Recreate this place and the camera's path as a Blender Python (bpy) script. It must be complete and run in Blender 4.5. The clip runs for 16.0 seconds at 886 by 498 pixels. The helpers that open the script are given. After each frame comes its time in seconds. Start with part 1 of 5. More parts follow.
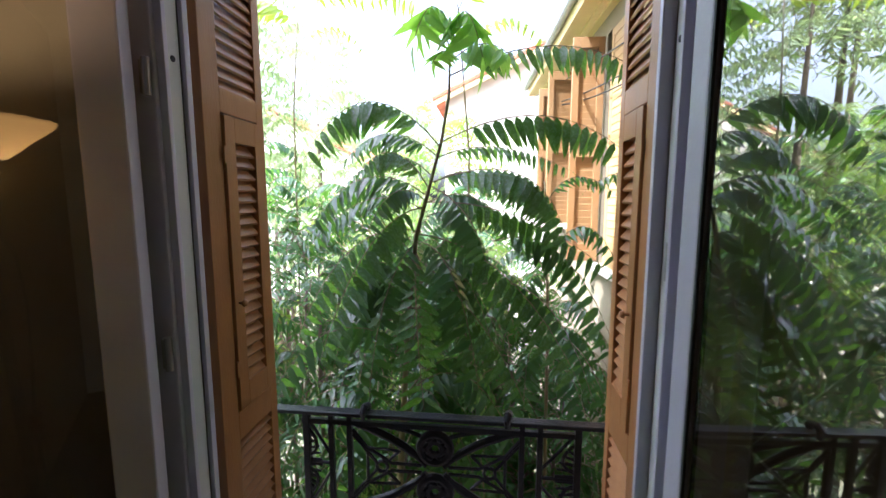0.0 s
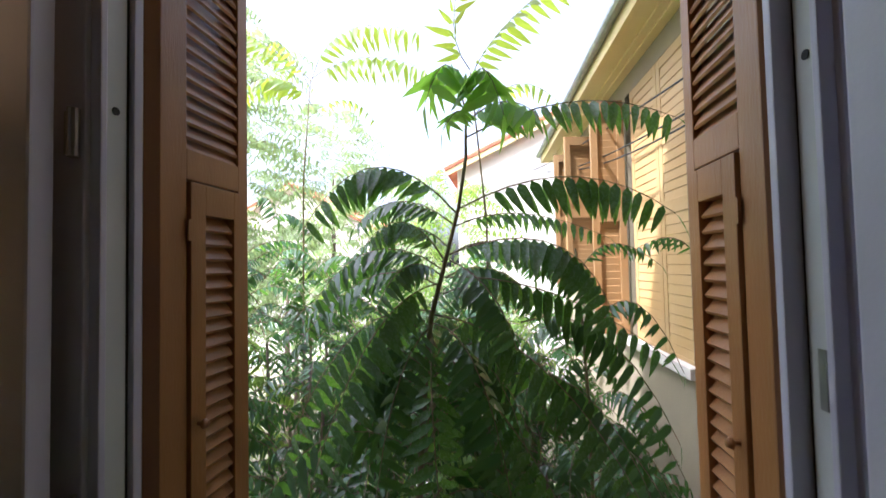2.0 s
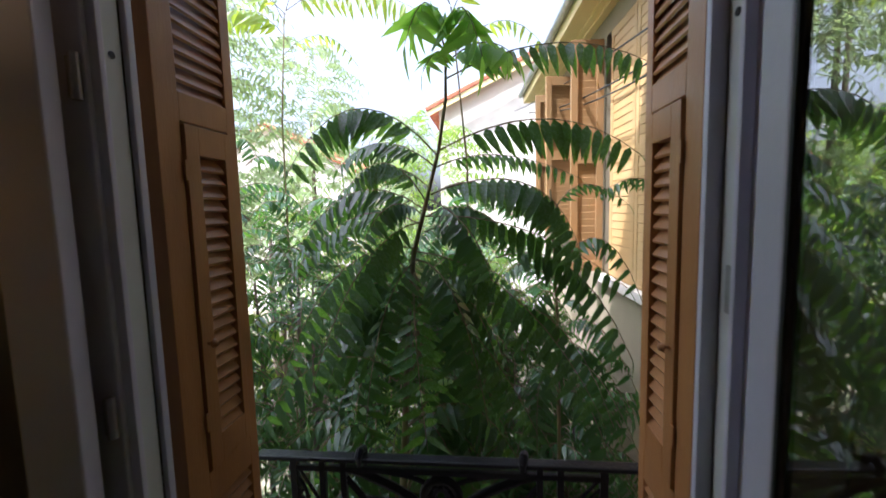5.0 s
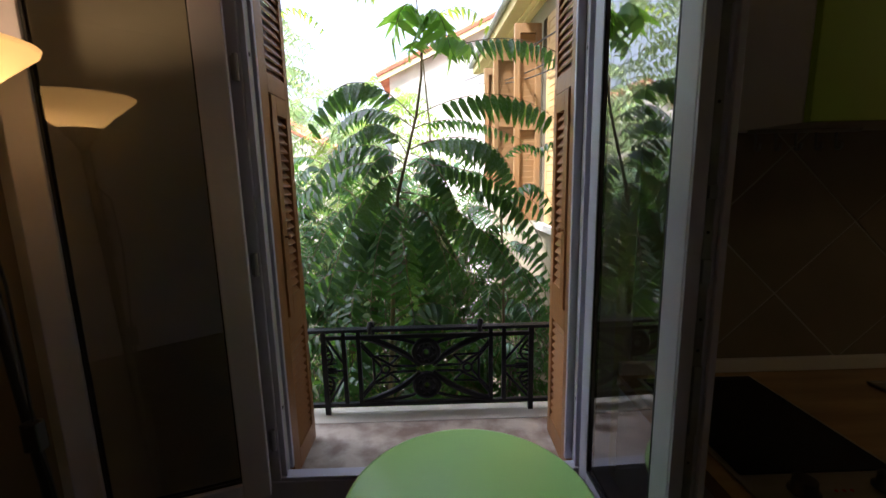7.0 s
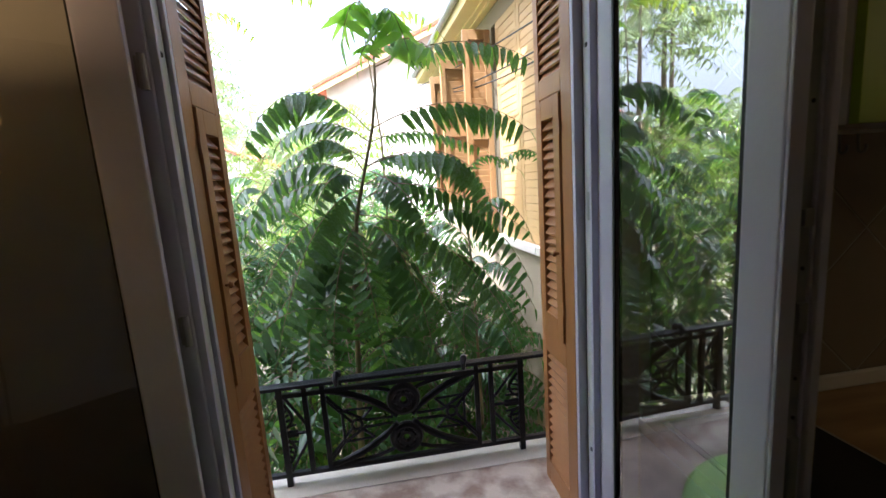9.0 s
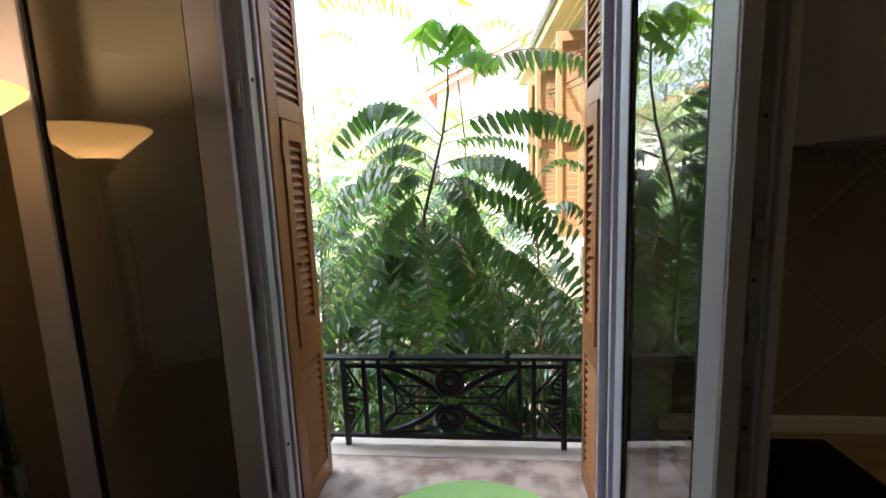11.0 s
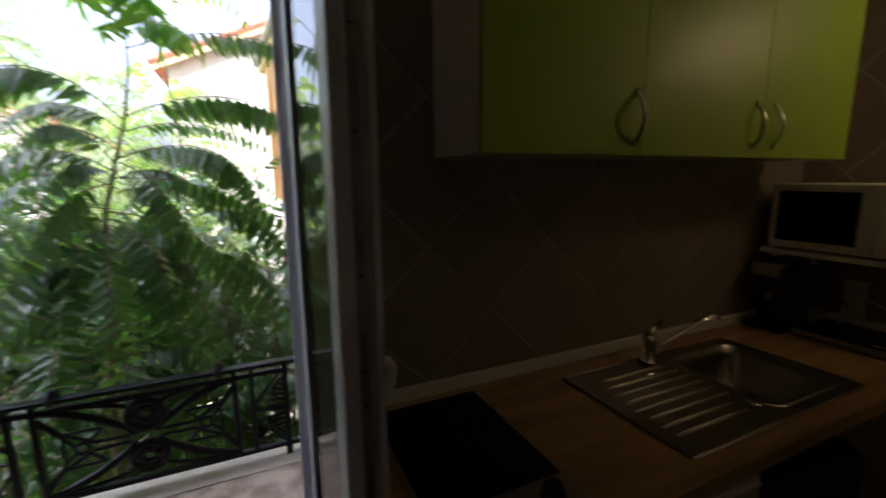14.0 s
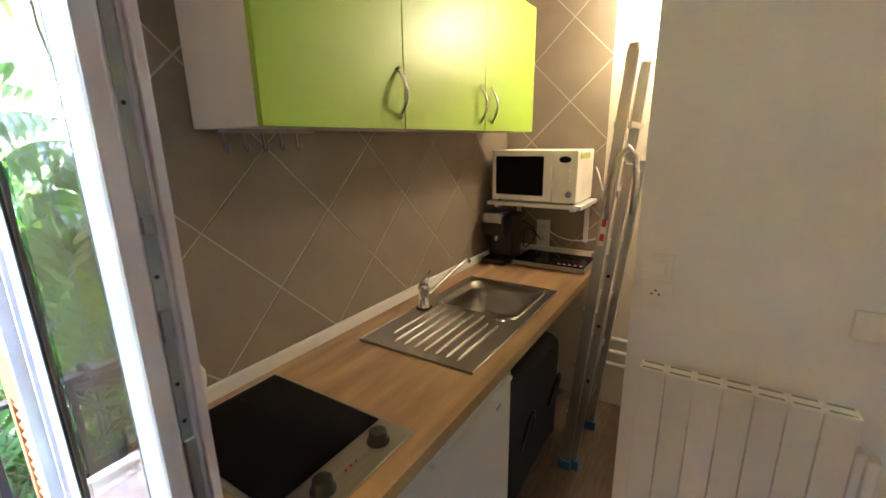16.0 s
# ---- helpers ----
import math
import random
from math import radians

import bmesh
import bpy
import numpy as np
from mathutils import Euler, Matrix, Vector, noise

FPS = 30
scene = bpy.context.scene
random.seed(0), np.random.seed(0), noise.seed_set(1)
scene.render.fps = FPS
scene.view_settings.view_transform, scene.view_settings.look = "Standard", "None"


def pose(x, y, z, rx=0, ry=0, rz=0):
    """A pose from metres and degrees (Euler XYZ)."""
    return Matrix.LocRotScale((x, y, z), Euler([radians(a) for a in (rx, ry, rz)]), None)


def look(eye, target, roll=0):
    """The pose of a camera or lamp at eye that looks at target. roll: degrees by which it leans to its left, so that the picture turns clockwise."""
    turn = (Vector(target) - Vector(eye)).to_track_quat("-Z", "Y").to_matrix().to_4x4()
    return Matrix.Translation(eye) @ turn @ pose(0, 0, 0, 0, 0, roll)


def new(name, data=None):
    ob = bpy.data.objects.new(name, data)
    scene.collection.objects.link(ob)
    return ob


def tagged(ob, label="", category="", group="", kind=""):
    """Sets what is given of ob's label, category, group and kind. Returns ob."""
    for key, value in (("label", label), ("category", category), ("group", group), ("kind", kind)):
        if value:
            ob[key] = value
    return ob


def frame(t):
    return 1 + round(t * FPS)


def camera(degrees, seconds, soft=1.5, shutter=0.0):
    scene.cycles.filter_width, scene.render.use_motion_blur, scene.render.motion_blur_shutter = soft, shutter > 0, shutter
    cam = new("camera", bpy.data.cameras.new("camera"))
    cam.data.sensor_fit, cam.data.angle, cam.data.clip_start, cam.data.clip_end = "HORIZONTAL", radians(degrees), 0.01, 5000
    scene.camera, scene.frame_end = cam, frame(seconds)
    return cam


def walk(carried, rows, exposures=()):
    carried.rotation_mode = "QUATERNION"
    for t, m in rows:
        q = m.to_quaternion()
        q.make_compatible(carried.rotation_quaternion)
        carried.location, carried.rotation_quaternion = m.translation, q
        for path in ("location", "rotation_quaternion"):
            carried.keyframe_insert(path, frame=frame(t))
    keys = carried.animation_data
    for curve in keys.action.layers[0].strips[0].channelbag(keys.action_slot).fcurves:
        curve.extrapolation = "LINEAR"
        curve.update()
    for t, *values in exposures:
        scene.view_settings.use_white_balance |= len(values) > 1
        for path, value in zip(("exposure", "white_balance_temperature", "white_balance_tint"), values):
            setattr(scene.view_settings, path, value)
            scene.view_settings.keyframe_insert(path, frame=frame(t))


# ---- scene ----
cam = camera(92.5, 16.0, shutter=0.5)
PATH = [
    (0, (0.836, -0.765, 1.58), (0.612, 1.208, 1.337), -0.0),
    (0.5, (0.832, -0.716, 1.552), (0.552, 1.256, 1.374), -1.5),
    (1, (0.805, -0.657, 1.584), (0.548, 1.318, 1.394), -1.6),
    (1.5, (0.796, -0.576, 1.608), (0.523, 1.403, 1.516), -0.6),
    (2, (0.791, -0.523, 1.607), (0.504, 1.455, 1.677), -1.2),
    (2.5, (0.809, -0.479, 1.61), (0.438, 1.482, 1.744), -0.2),
    (3, (0.82, -0.452, 1.617), (0.411, 1.502, 1.736), -0.3),
    (3.5, (0.822, -0.447, 1.617), (0.421, 1.509, 1.721), -0.4),
    (4, (0.817, -0.45, 1.616), (0.433, 1.509, 1.727), -0.7),
    (4.5, (0.818, -0.499, 1.61), (0.51, 1.476, 1.55), -1.3),
    (7, (0.719, -1.21, 1.51), (0.748, 0.76, 1.165), -1.3),
    (7.5, (0.736, -1.262, 1.509), (0.7, 0.707, 1.157), -1.1),
    (8, (0.735, -1.205, 1.519), (0.671, 0.772, 1.226), -0.3),
    (8.5, (0.692, -1.079, 1.531), (0.796, 0.894, 1.222), -0.4),
    (9, (0.634, -0.968, 1.549), (0.913, 0.987, 1.237), -3.9),
    (9.5, (0.734, -0.926, 1.554), (0.753, 1.053, 1.262), -1.1),
    (12, (0.836, -1.275, 1.528), (0.591, 0.69, 1.242), -1.7),
    (12.5, (0.818, -1.326, 1.523), (0.597, 0.634, 1.189), 0.2),
    (13, (0.865, -1.302, 1.526), (0.969, 0.669, 1.197), 0.1),
    (13.5, (0.965, -1.200, 1.525), (1.453, 0.725, 1.282), -0.5),
    (14, (1.041, -1.125, 1.551), (1.863, 0.667, 1.219), -0.5),
    (14.5, (1.105, -1.106, 1.556), (2.28, 0.461, 1.15), -0.4),
    (15, (1.099, -1.1, 1.564), (2.551, 0.213, 1.151), 0.1),
    (15.5, (1.034, -1.089, 1.572), (2.617, 0.05, 1.128), -0.7),
    (16, (0.945, -1.091, 1.57), (2.58, -0.052, 1.074), -0.9),
]
EXPOSURES = [(0.0, 2.17, 5400, 15), (0.8, 1.92, 5400, 15), (2.0, 1.5, 5550, 15), (4.2, 1.1, 5400, 15), (4.7, 1.15, 5450, 15), (6.8, 1.55, 5650, 15), (8.2, 1.65, 5600, 15), (9.0, 2.05, 5500, 15), (9.7, 2.45, 5600, 15), (11.8, 2.4, 5600, 15), (12.5, 2.15, 5550, 15), (13.5, 1.75, 5650, 15), (14.0, 1.65, 5650, 15), (14.6, 2.25, 5750, 15), (15.0, 4.65, 5950, 15), (15.5, 5.49, 5300, 15), (16.0, 5.75, 4950, 15)]
walk(cam, [(t, look(eye, target, roll)) for t, eye, target, roll in PATH], EXPOSURES)

# ---- world, sun, lights ----
world = bpy.data.worlds.new("world")
scene.world = world
world.use_nodes = True
wn = world.node_tree
sky = wn.nodes.new("ShaderNodeTexSky")
sky.sky_type, sky.sun_disc, sky.dust_density = "NISHITA", False, 7.0
SUN_TO = Vector((-0.42, -0.30, 0.86)).normalized()
sky.sun_elevation = math.asin(SUN_TO.z)
sky.sun_rotation = math.atan2(SUN_TO.x, SUN_TO.y)
haze = wn.nodes.new("ShaderNodeHueSaturation")   # bright summer haze pales the blue
haze.inputs["Saturation"].default_value, haze.inputs["Value"].default_value = 0.45, 1.6
wn.links.new(sky.outputs[0], haze.inputs["Color"])
wn.links.new(haze.outputs[0], wn.nodes["Background"].inputs[0])
wn.nodes["Background"].inputs[1].default_value = 0.15
SUN_POWER = 5.0
LAMP_POWER, NICHE_POWER = 0.93, 0.27

sun = new("sun", bpy.data.lights.new("sun", "SUN"))
sun.data.energy, sun.data.angle, sun.data.color = SUN_POWER, radians(0.5), (1.0, 0.95, 0.86)
sun.matrix_world = look((0, 0, 12), Vector((0, 0, 12)) - SUN_TO)


# ---- materials ----
def material(name, color, rough=0.6, metal=0.0, color2=None, scale=6.0, stretch=(1, 1, 1), bump=0.1, bump_scale=60.0,
             random_amount=0.0, island=False, coat=0.0, contrast=(0.3, 0.7), spec=0.5):
    m = bpy.data.materials.new(name)
    m.use_nodes = True
    nt = m.node_tree
    b = nt.nodes["Principled BSDF"]
    b.inputs["Roughness"].default_value, b.inputs["Metallic"].default_value = rough, metal
    b.inputs["Coat Weight"].default_value = coat
    b.inputs["Specular IOR Level"].default_value = spec
    tc, mp = nt.nodes.new("ShaderNodeTexCoord"), nt.nodes.new("ShaderNodeMapping")
    mp.inputs["Scale"].default_value = stretch
    nt.links.new(tc.outputs["Object"], mp.inputs[0])
    n1 = nt.nodes.new("ShaderNodeTexNoise")
    n1.inputs["Scale"].default_value, n1.inputs["Detail"].default_value = scale, 8
    nt.links.new(mp.outputs[0], n1.inputs["Vector"])
    ramp = nt.nodes.new("ShaderNodeValToRGB")
    c2 = color2 or tuple(c * 0.82 for c in color)
    ramp.color_ramp.elements[0].position, ramp.color_ramp.elements[1].position = contrast
    ramp.color_ramp.elements[0].color, ramp.color_ramp.elements[1].color = (*c2, 1), (*color, 1)
    nt.links.new(n1.outputs[0], ramp.inputs[0])
    out = ramp.outputs[0]
    if random_amount:
        hsv = nt.nodes.new("ShaderNodeHueSaturation")
        src = nt.nodes.new("ShaderNodeNewGeometry" if island else "ShaderNodeObjectInfo")
        mr = nt.nodes.new("ShaderNodeMapRange")
        mr.inputs[3].default_value, mr.inputs[4].default_value = 1 - random_amount, 1 + random_amount
        nt.links.new(src.outputs["Random Per Island" if island else "Random"], mr.inputs[0])
        nt.links.new(mr.outputs[0], hsv.inputs["Value"])
        nt.links.new(out, hsv.inputs["Color"])
        out = hsv.outputs[0]
    nt.links.new(out, b.inputs["Base Color"])
    if bump:
        n2 = nt.nodes.new("ShaderNodeTexNoise")
        n2.inputs["Scale"].default_value, n2.inputs["Detail"].default_value = bump_scale, 6
        nt.links.new(mp.outputs[0], n2.inputs["Vector"])
        bp = nt.nodes.new("ShaderNodeBump")
        bp.inputs["Strength"].default_value, bp.inputs["Distance"].default_value = bump, 0.004
        nt.links.new(n2.outputs[0], bp.inputs["Height"])
        nt.links.new(bp.outputs[0], b.inputs["Normal"])
        rr = nt.nodes.new("ShaderNodeMapRange")
        rr.inputs[3].default_value, rr.inputs[4].default_value = max(0.02, rough - 0.08), min(1, rough + 0.1)
        nt.links.new(n1.outputs[0], rr.inputs[0])
        nt.links.new(rr.outputs[0], b.inputs["Roughness"])
    return m


def leaf_material(name, color, color2, through_color, gloss=0.35, trans=0.4, island=True):
    m = material(name, color, gloss, color2=color2, scale=9, bump=0.3, bump_scale=40, random_amount=0.35, island=island)
    nt = m.node_tree
    b = nt.nodes["Principled BSDF"]
    tr, mix = nt.nodes.new("ShaderNodeBsdfTranslucent"), nt.nodes.new("ShaderNodeMixShader")
    tr.inputs[0].default_value = (*through_color, 1)
    mix.inputs[0].default_value = trans
    out = nt.nodes["Material Output"]
    nt.links.new(b.outputs[0], mix.inputs[1])
    nt.links.new(tr.outputs[0], mix.inputs[2])
    nt.links.new(mix.outputs[0], out.inputs[0])
    return m


def glass_material(name, tint=(1, 1, 1), rough=0.0, gloss=5.2):
    m = bpy.data.materials.new(name)
    m.use_nodes = True
    nt = m.node_tree
    nt.nodes.remove(nt.nodes["Principled BSDF"])
    tr, gl, mix, fr = (nt.nodes.new("ShaderNodeBsdfTransparent"), nt.nodes.new("ShaderNodeBsdfGlossy"),
                       nt.nodes.new("ShaderNodeMixShader"), nt.nodes.new("ShaderNodeFresnel"))
    tr.inputs[0].default_value = (*tint, 1)
    gl.inputs["Roughness"].default_value = rough
    fr.inputs[0].default_value = gloss
    nt.links.new(fr.outputs[0], mix.inputs[0])
    nt.links.new(tr.outputs[0], mix.inputs[1])
    nt.links.new(gl.outputs[0], mix.inputs[2])
    nt.links.new(mix.outputs[0], nt.nodes["Material Output"].inputs[0])
    return m


def glow_material(name, color, strength, base=(0.8, 0.75, 0.65)):
    m = material(name, base, 0.4, bump=0)
    b = m.node_tree.nodes["Principled BSDF"]
    b.inputs["Emission Color"].default_value = (*color, 1)
    b.inputs["Emission Strength"].default_value = strength
    return m


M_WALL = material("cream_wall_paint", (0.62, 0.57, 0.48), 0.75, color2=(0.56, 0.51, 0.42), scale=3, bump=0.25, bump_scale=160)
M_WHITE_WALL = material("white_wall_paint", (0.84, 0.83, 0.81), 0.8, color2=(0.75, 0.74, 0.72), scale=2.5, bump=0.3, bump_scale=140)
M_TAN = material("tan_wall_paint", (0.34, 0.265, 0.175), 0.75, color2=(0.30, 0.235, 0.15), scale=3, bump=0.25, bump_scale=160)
M_CEIL = material("ceiling_paint", (0.8, 0.8, 0.78), 0.9, bump=0.1)
M_FLOOR = material("dark_oak_laminate", (0.11, 0.075, 0.05), 0.45, color2=(0.045, 0.032, 0.024), scale=5, stretch=(2, 14, 2), bump=0.15, random_amount=0.35)
M_TILE = material("taupe_stoneware", (0.25, 0.208, 0.155), 0.38, color2=(0.215, 0.178, 0.130), scale=7, bump=0.15, bump_scale=90, random_amount=0.07)
M_GROUT = material("pale_grout", (0.50, 0.46, 0.39), 0.9, bump=0.3, bump_scale=200)
M_PVC = material("grey_white_frame_paint", (0.58, 0.56, 0.66), 0.42, color2=(0.52, 0.50, 0.60), scale=4, bump=0.08, bump_scale=90)
M_PALE_PVC = material("pale_frame_paint", (0.60, 0.62, 0.62), 0.45, color2=(0.54, 0.56, 0.56), scale=4, bump=0.08)
M_GASKET = material("black_rubber", (0.015, 0.015, 0.015), 0.7, bump=0)
M_STEEL = material("dull_steel", (0.42, 0.42, 0.42), 0.38, 1.0, color2=(0.28, 0.28, 0.28), scale=14, bump=0.1)
M_CHROME = material("chrome", (0.75, 0.75, 0.75), 0.12, 1.0, bump=0)
M_ALU = material("brushed_aluminium", (0.52, 0.51, 0.49), 0.36, 1.0, scale=12, stretch=(1, 1, 0.1), bump=0.15)
M_SHUTTER = material("orange_brown_shutter_paint", (0.36, 0.165, 0.05), 0.42, color2=(0.28, 0.12, 0.038), scale=5, stretch=(3, 3, 0.6), bump=0.2, bump_scale=70)
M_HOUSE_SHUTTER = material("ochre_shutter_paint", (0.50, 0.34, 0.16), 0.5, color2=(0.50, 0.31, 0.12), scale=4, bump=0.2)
# Same ochre paint browned: the open leaves' shade is put into the colour.
M_HOUSE_SHADED = material("shaded_ochre_shutter_paint", (0.28, 0.17, 0.075), 0.5, color2=(0.30, 0.16, 0.06), scale=4, bump=0.2)
M_IRON = material("black_iron", (0.004, 0.005, 0.009), 0.34, spec=0.3, color2=(0.010, 0.009, 0.009), scale=25, bump=0.5, bump_scale=120)
M_STONE = material("cream_marble", (0.50, 0.42, 0.34), 0.55, color2=(0.24, 0.165, 0.125), scale=9, bump=0.4, bump_scale=60, contrast=(0.38, 0.58))
M_PALE_STONE = material("pale_stone", (0.62, 0.58, 0.50), 0.6, color2=(0.50, 0.45, 0.37), scale=7, bump=0.3)
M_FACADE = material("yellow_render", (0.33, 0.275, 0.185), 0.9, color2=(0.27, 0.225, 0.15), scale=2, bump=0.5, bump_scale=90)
# Cornice yellow raised bright; light bounced under the eave is in the colour.
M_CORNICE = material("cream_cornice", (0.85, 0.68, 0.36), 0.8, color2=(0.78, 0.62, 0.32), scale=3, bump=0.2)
M_ROOF = material("terracotta", (0.48, 0.16, 0.08), 0.85, color2=(0.33, 0.10, 0.055), scale=9, bump=0.4, random_amount=0.2, island=True)
M_PALE = material("white_render", (0.72, 0.66, 0.58), 0.9, scale=2, bump=0.3)
M_SOIL = material("dry_ground", (0.24, 0.21, 0.15), 0.95, color2=(0.10, 0.11, 0.05), scale=1.5, bump=1.0, bump_scale=20)
M_BARK = material("grey_brown_bark", (0.20, 0.15, 0.10), 0.85, color2=(0.10, 0.075, 0.05), scale=12, stretch=(1, 1, 0.2), bump=0.8)
M_STEM = material("reddish_stem", (0.17, 0.10, 0.045), 0.6, color2=(0.11, 0.12, 0.03), scale=14, bump=0.3)
# Darkest greens, for foliage beside the house; its shade is partly in the colour.
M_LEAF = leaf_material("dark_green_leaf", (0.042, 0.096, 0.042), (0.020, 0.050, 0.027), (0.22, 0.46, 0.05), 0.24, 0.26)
M_LEAF_SINGLE = leaf_material("dark_green_single_leaf", (0.046, 0.104, 0.045), (0.028, 0.066, 0.034), (0.25, 0.50, 0.05), 0.25, 0.32, False)
# Brighter copy for the tip's young leaves; backlight is put into the colour.
M_LEAF_TOP = leaf_material("backlit_young_leaf", (0.11, 0.22, 0.055), (0.08, 0.17, 0.05), (0.45, 0.80, 0.08), 0.32, 0.50, False)
# Yellow-green copy of the same leaf, with sun from above painted in.
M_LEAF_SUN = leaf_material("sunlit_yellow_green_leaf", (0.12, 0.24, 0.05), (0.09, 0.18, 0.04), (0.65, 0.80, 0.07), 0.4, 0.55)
# Lighter greens for the garden beyond; strong sunlight is mixed into their colour.
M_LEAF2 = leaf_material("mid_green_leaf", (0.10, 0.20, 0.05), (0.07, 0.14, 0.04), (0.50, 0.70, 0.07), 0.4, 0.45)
M_LEAF3 = leaf_material("sunlit_pale_green_leaf", (0.20, 0.28, 0.13), (0.13, 0.20, 0.09), (0.50, 0.62, 0.22), 0.5, 0.4)
M_GREEN_TABLE = material("pale_green_lacquer", (0.50, 0.82, 0.25), 0.3, color2=(0.47, 0.79, 0.24), scale=3, bump=0.04, bump_scale=30)
M_LIME = material("lime_green_laminate", (0.33, 0.50, 0.025), 0.40, color2=(0.32, 0.485, 0.025), scale=3, bump=0.04, bump_scale=120)
M_WHITE = material("white_melamine", (0.74, 0.73, 0.70), 0.35, color2=(0.70, 0.69, 0.66), scale=3, bump=0.05)
M_PLASTIC = material("cream_white_plastic", (0.88, 0.86, 0.80), 0.35, color2=(0.70, 0.67, 0.59), scale=4, bump=0.04)
M_WORKTOP = material("light_oak_worktop", (0.46, 0.305, 0.14), 0.36, color2=(0.24, 0.14, 0.06), scale=2.6, stretch=(0.9, 6.5, 3), bump=0.12, bump_scale=40)
M_BLACK = material("black_plastic", (0.012, 0.012, 0.013), 0.35, bump=0.03)
M_BLACK_GLASS = material("black_ceramic_glass", (0.005, 0.005, 0.006), 0.10, bump=0, spec=0.1)
M_SINK = material("scratched_stainless", (0.44, 0.42, 0.39), 0.28, 1.0, color2=(0.39, 0.37, 0.34), scale=3, bump=0)
M_HOB_TRIM = material("brushed_hob_trim", (0.50, 0.46, 0.40), 0.35, 1.0, scale=20, stretch=(0.2, 4, 1), bump=0.08)
M_GLASS = glass_material("window_glass", (0.93, 0.95, 0.94))
M_GLASS_PLAIN = glass_material("clear_window_glass", (0.95, 0.96, 0.93), gloss=2.6)
M_CLEAR = glass_material("clear_pane_rear", (0.97, 0.98, 0.97), gloss=1.0)
M_SHADE = glow_material("lit_opal_shade", (1.0, 0.52, 0.14), 0.32)
_nt = M_SHADE.node_tree
_tr, _mx = _nt.nodes.new("ShaderNodeBsdfTranslucent"), _nt.nodes.new("ShaderNodeMixShader")
_tr.inputs[0].default_value, _mx.inputs[0].default_value = (0.95, 0.85, 0.65, 1), 0.38
_nt.links.new(_nt.nodes["Principled BSDF"].outputs[0], _mx.inputs[1])
_nt.links.new(_tr.outputs[0], _mx.inputs[2])
_nt.links.new(_mx.outputs[0], _nt.nodes["Material Output"].inputs[0])
M_BULB = glow_material("warm_bulb", (1.0, 0.72, 0.36), 4.0)
M_TEAL = material("teal_plastic", (0.03, 0.20, 0.17), 0.5, bump=0)
M_BLUE = material("blue_plastic", (0.03, 0.12, 0.35), 0.5, bump=0)
M_NAVY = material("dark_navy_fabric", (0.018, 0.022, 0.035), 0.85, color2=(0.010, 0.012, 0.020), scale=5, bump=0.5, bump_scale=80)
M_GRILLE = material("olive_grey_grille", (0.34, 0.33, 0.24), 0.6, bump=0)
M_REDPRINT = material("red_print", (0.5, 0.04, 0.03), 0.6, bump=0)
M_YGREEN = material("yellow_green_sticker", (0.45, 0.55, 0.05), 0.6, bump=0)


# ---- mesh helpers ----
def thing(name, base, label, category, group="", kind=""):
    ob = new(name)
    ob.location = base
    ob.empty_display_size = 0.05
    return tagged(ob, label, category, group, kind)


def part(name, bm, mat, parent=None, label="", smooth=False, kind=""):
    me = bpy.data.meshes.new(name)
    bmesh.ops.recalc_face_normals(bm, faces=bm.faces)
    bm.to_mesh(me)
    bm.free()
    for m in (mat if isinstance(mat, (list, tuple)) else [mat]):
        me.materials.append(m)
    if smooth:
        me.polygons.foreach_set("use_smooth", [True] * len(me.polygons))
    ob = new(name, me)
    if parent is not None:
        ob.parent = parent
        ob.matrix_parent_inverse = world_of(parent).inverted()
    return tagged(ob, label, kind=kind)


def world_of(ob):
    m = ob.matrix_basis.copy()
    if ob.parent is not None:
        m = world_of(ob.parent) @ ob.matrix_parent_inverse @ m
    return m


def box(bm, x0, x1, y0, y1, z0, z1, bevel=0.0, m=None):
    vs = [bm.verts.new((x, y, z)) for z in (z0, z1) for y in (y0, y1) for x in (x0, x1)]
    fs = [bm.faces.new([vs[i] for i in f]) for f in
          ((0, 2, 3, 1), (4, 5, 7, 6), (0, 1, 5, 4), (2, 6, 7, 3), (0, 4, 6, 2), (1, 3, 7, 5))]
    if bevel:
        es = list({e for f in fs for e in f.edges})
        r = bmesh.ops.bevel(bm, geom=es, offset=bevel, segments=2, affect="EDGES", profile=0.6)
        vs = list({v for f in r["faces"] for v in f.verts} | {v for v in vs if v.is_valid})
    if m is not None:
        for v in vs:
            v.co = m @ v.co
    return bm


def boxes(*rows, bevel=0.0):
    bm = bmesh.new()
    for r in rows:
        box(bm, *r, bevel=bevel)
    return bm


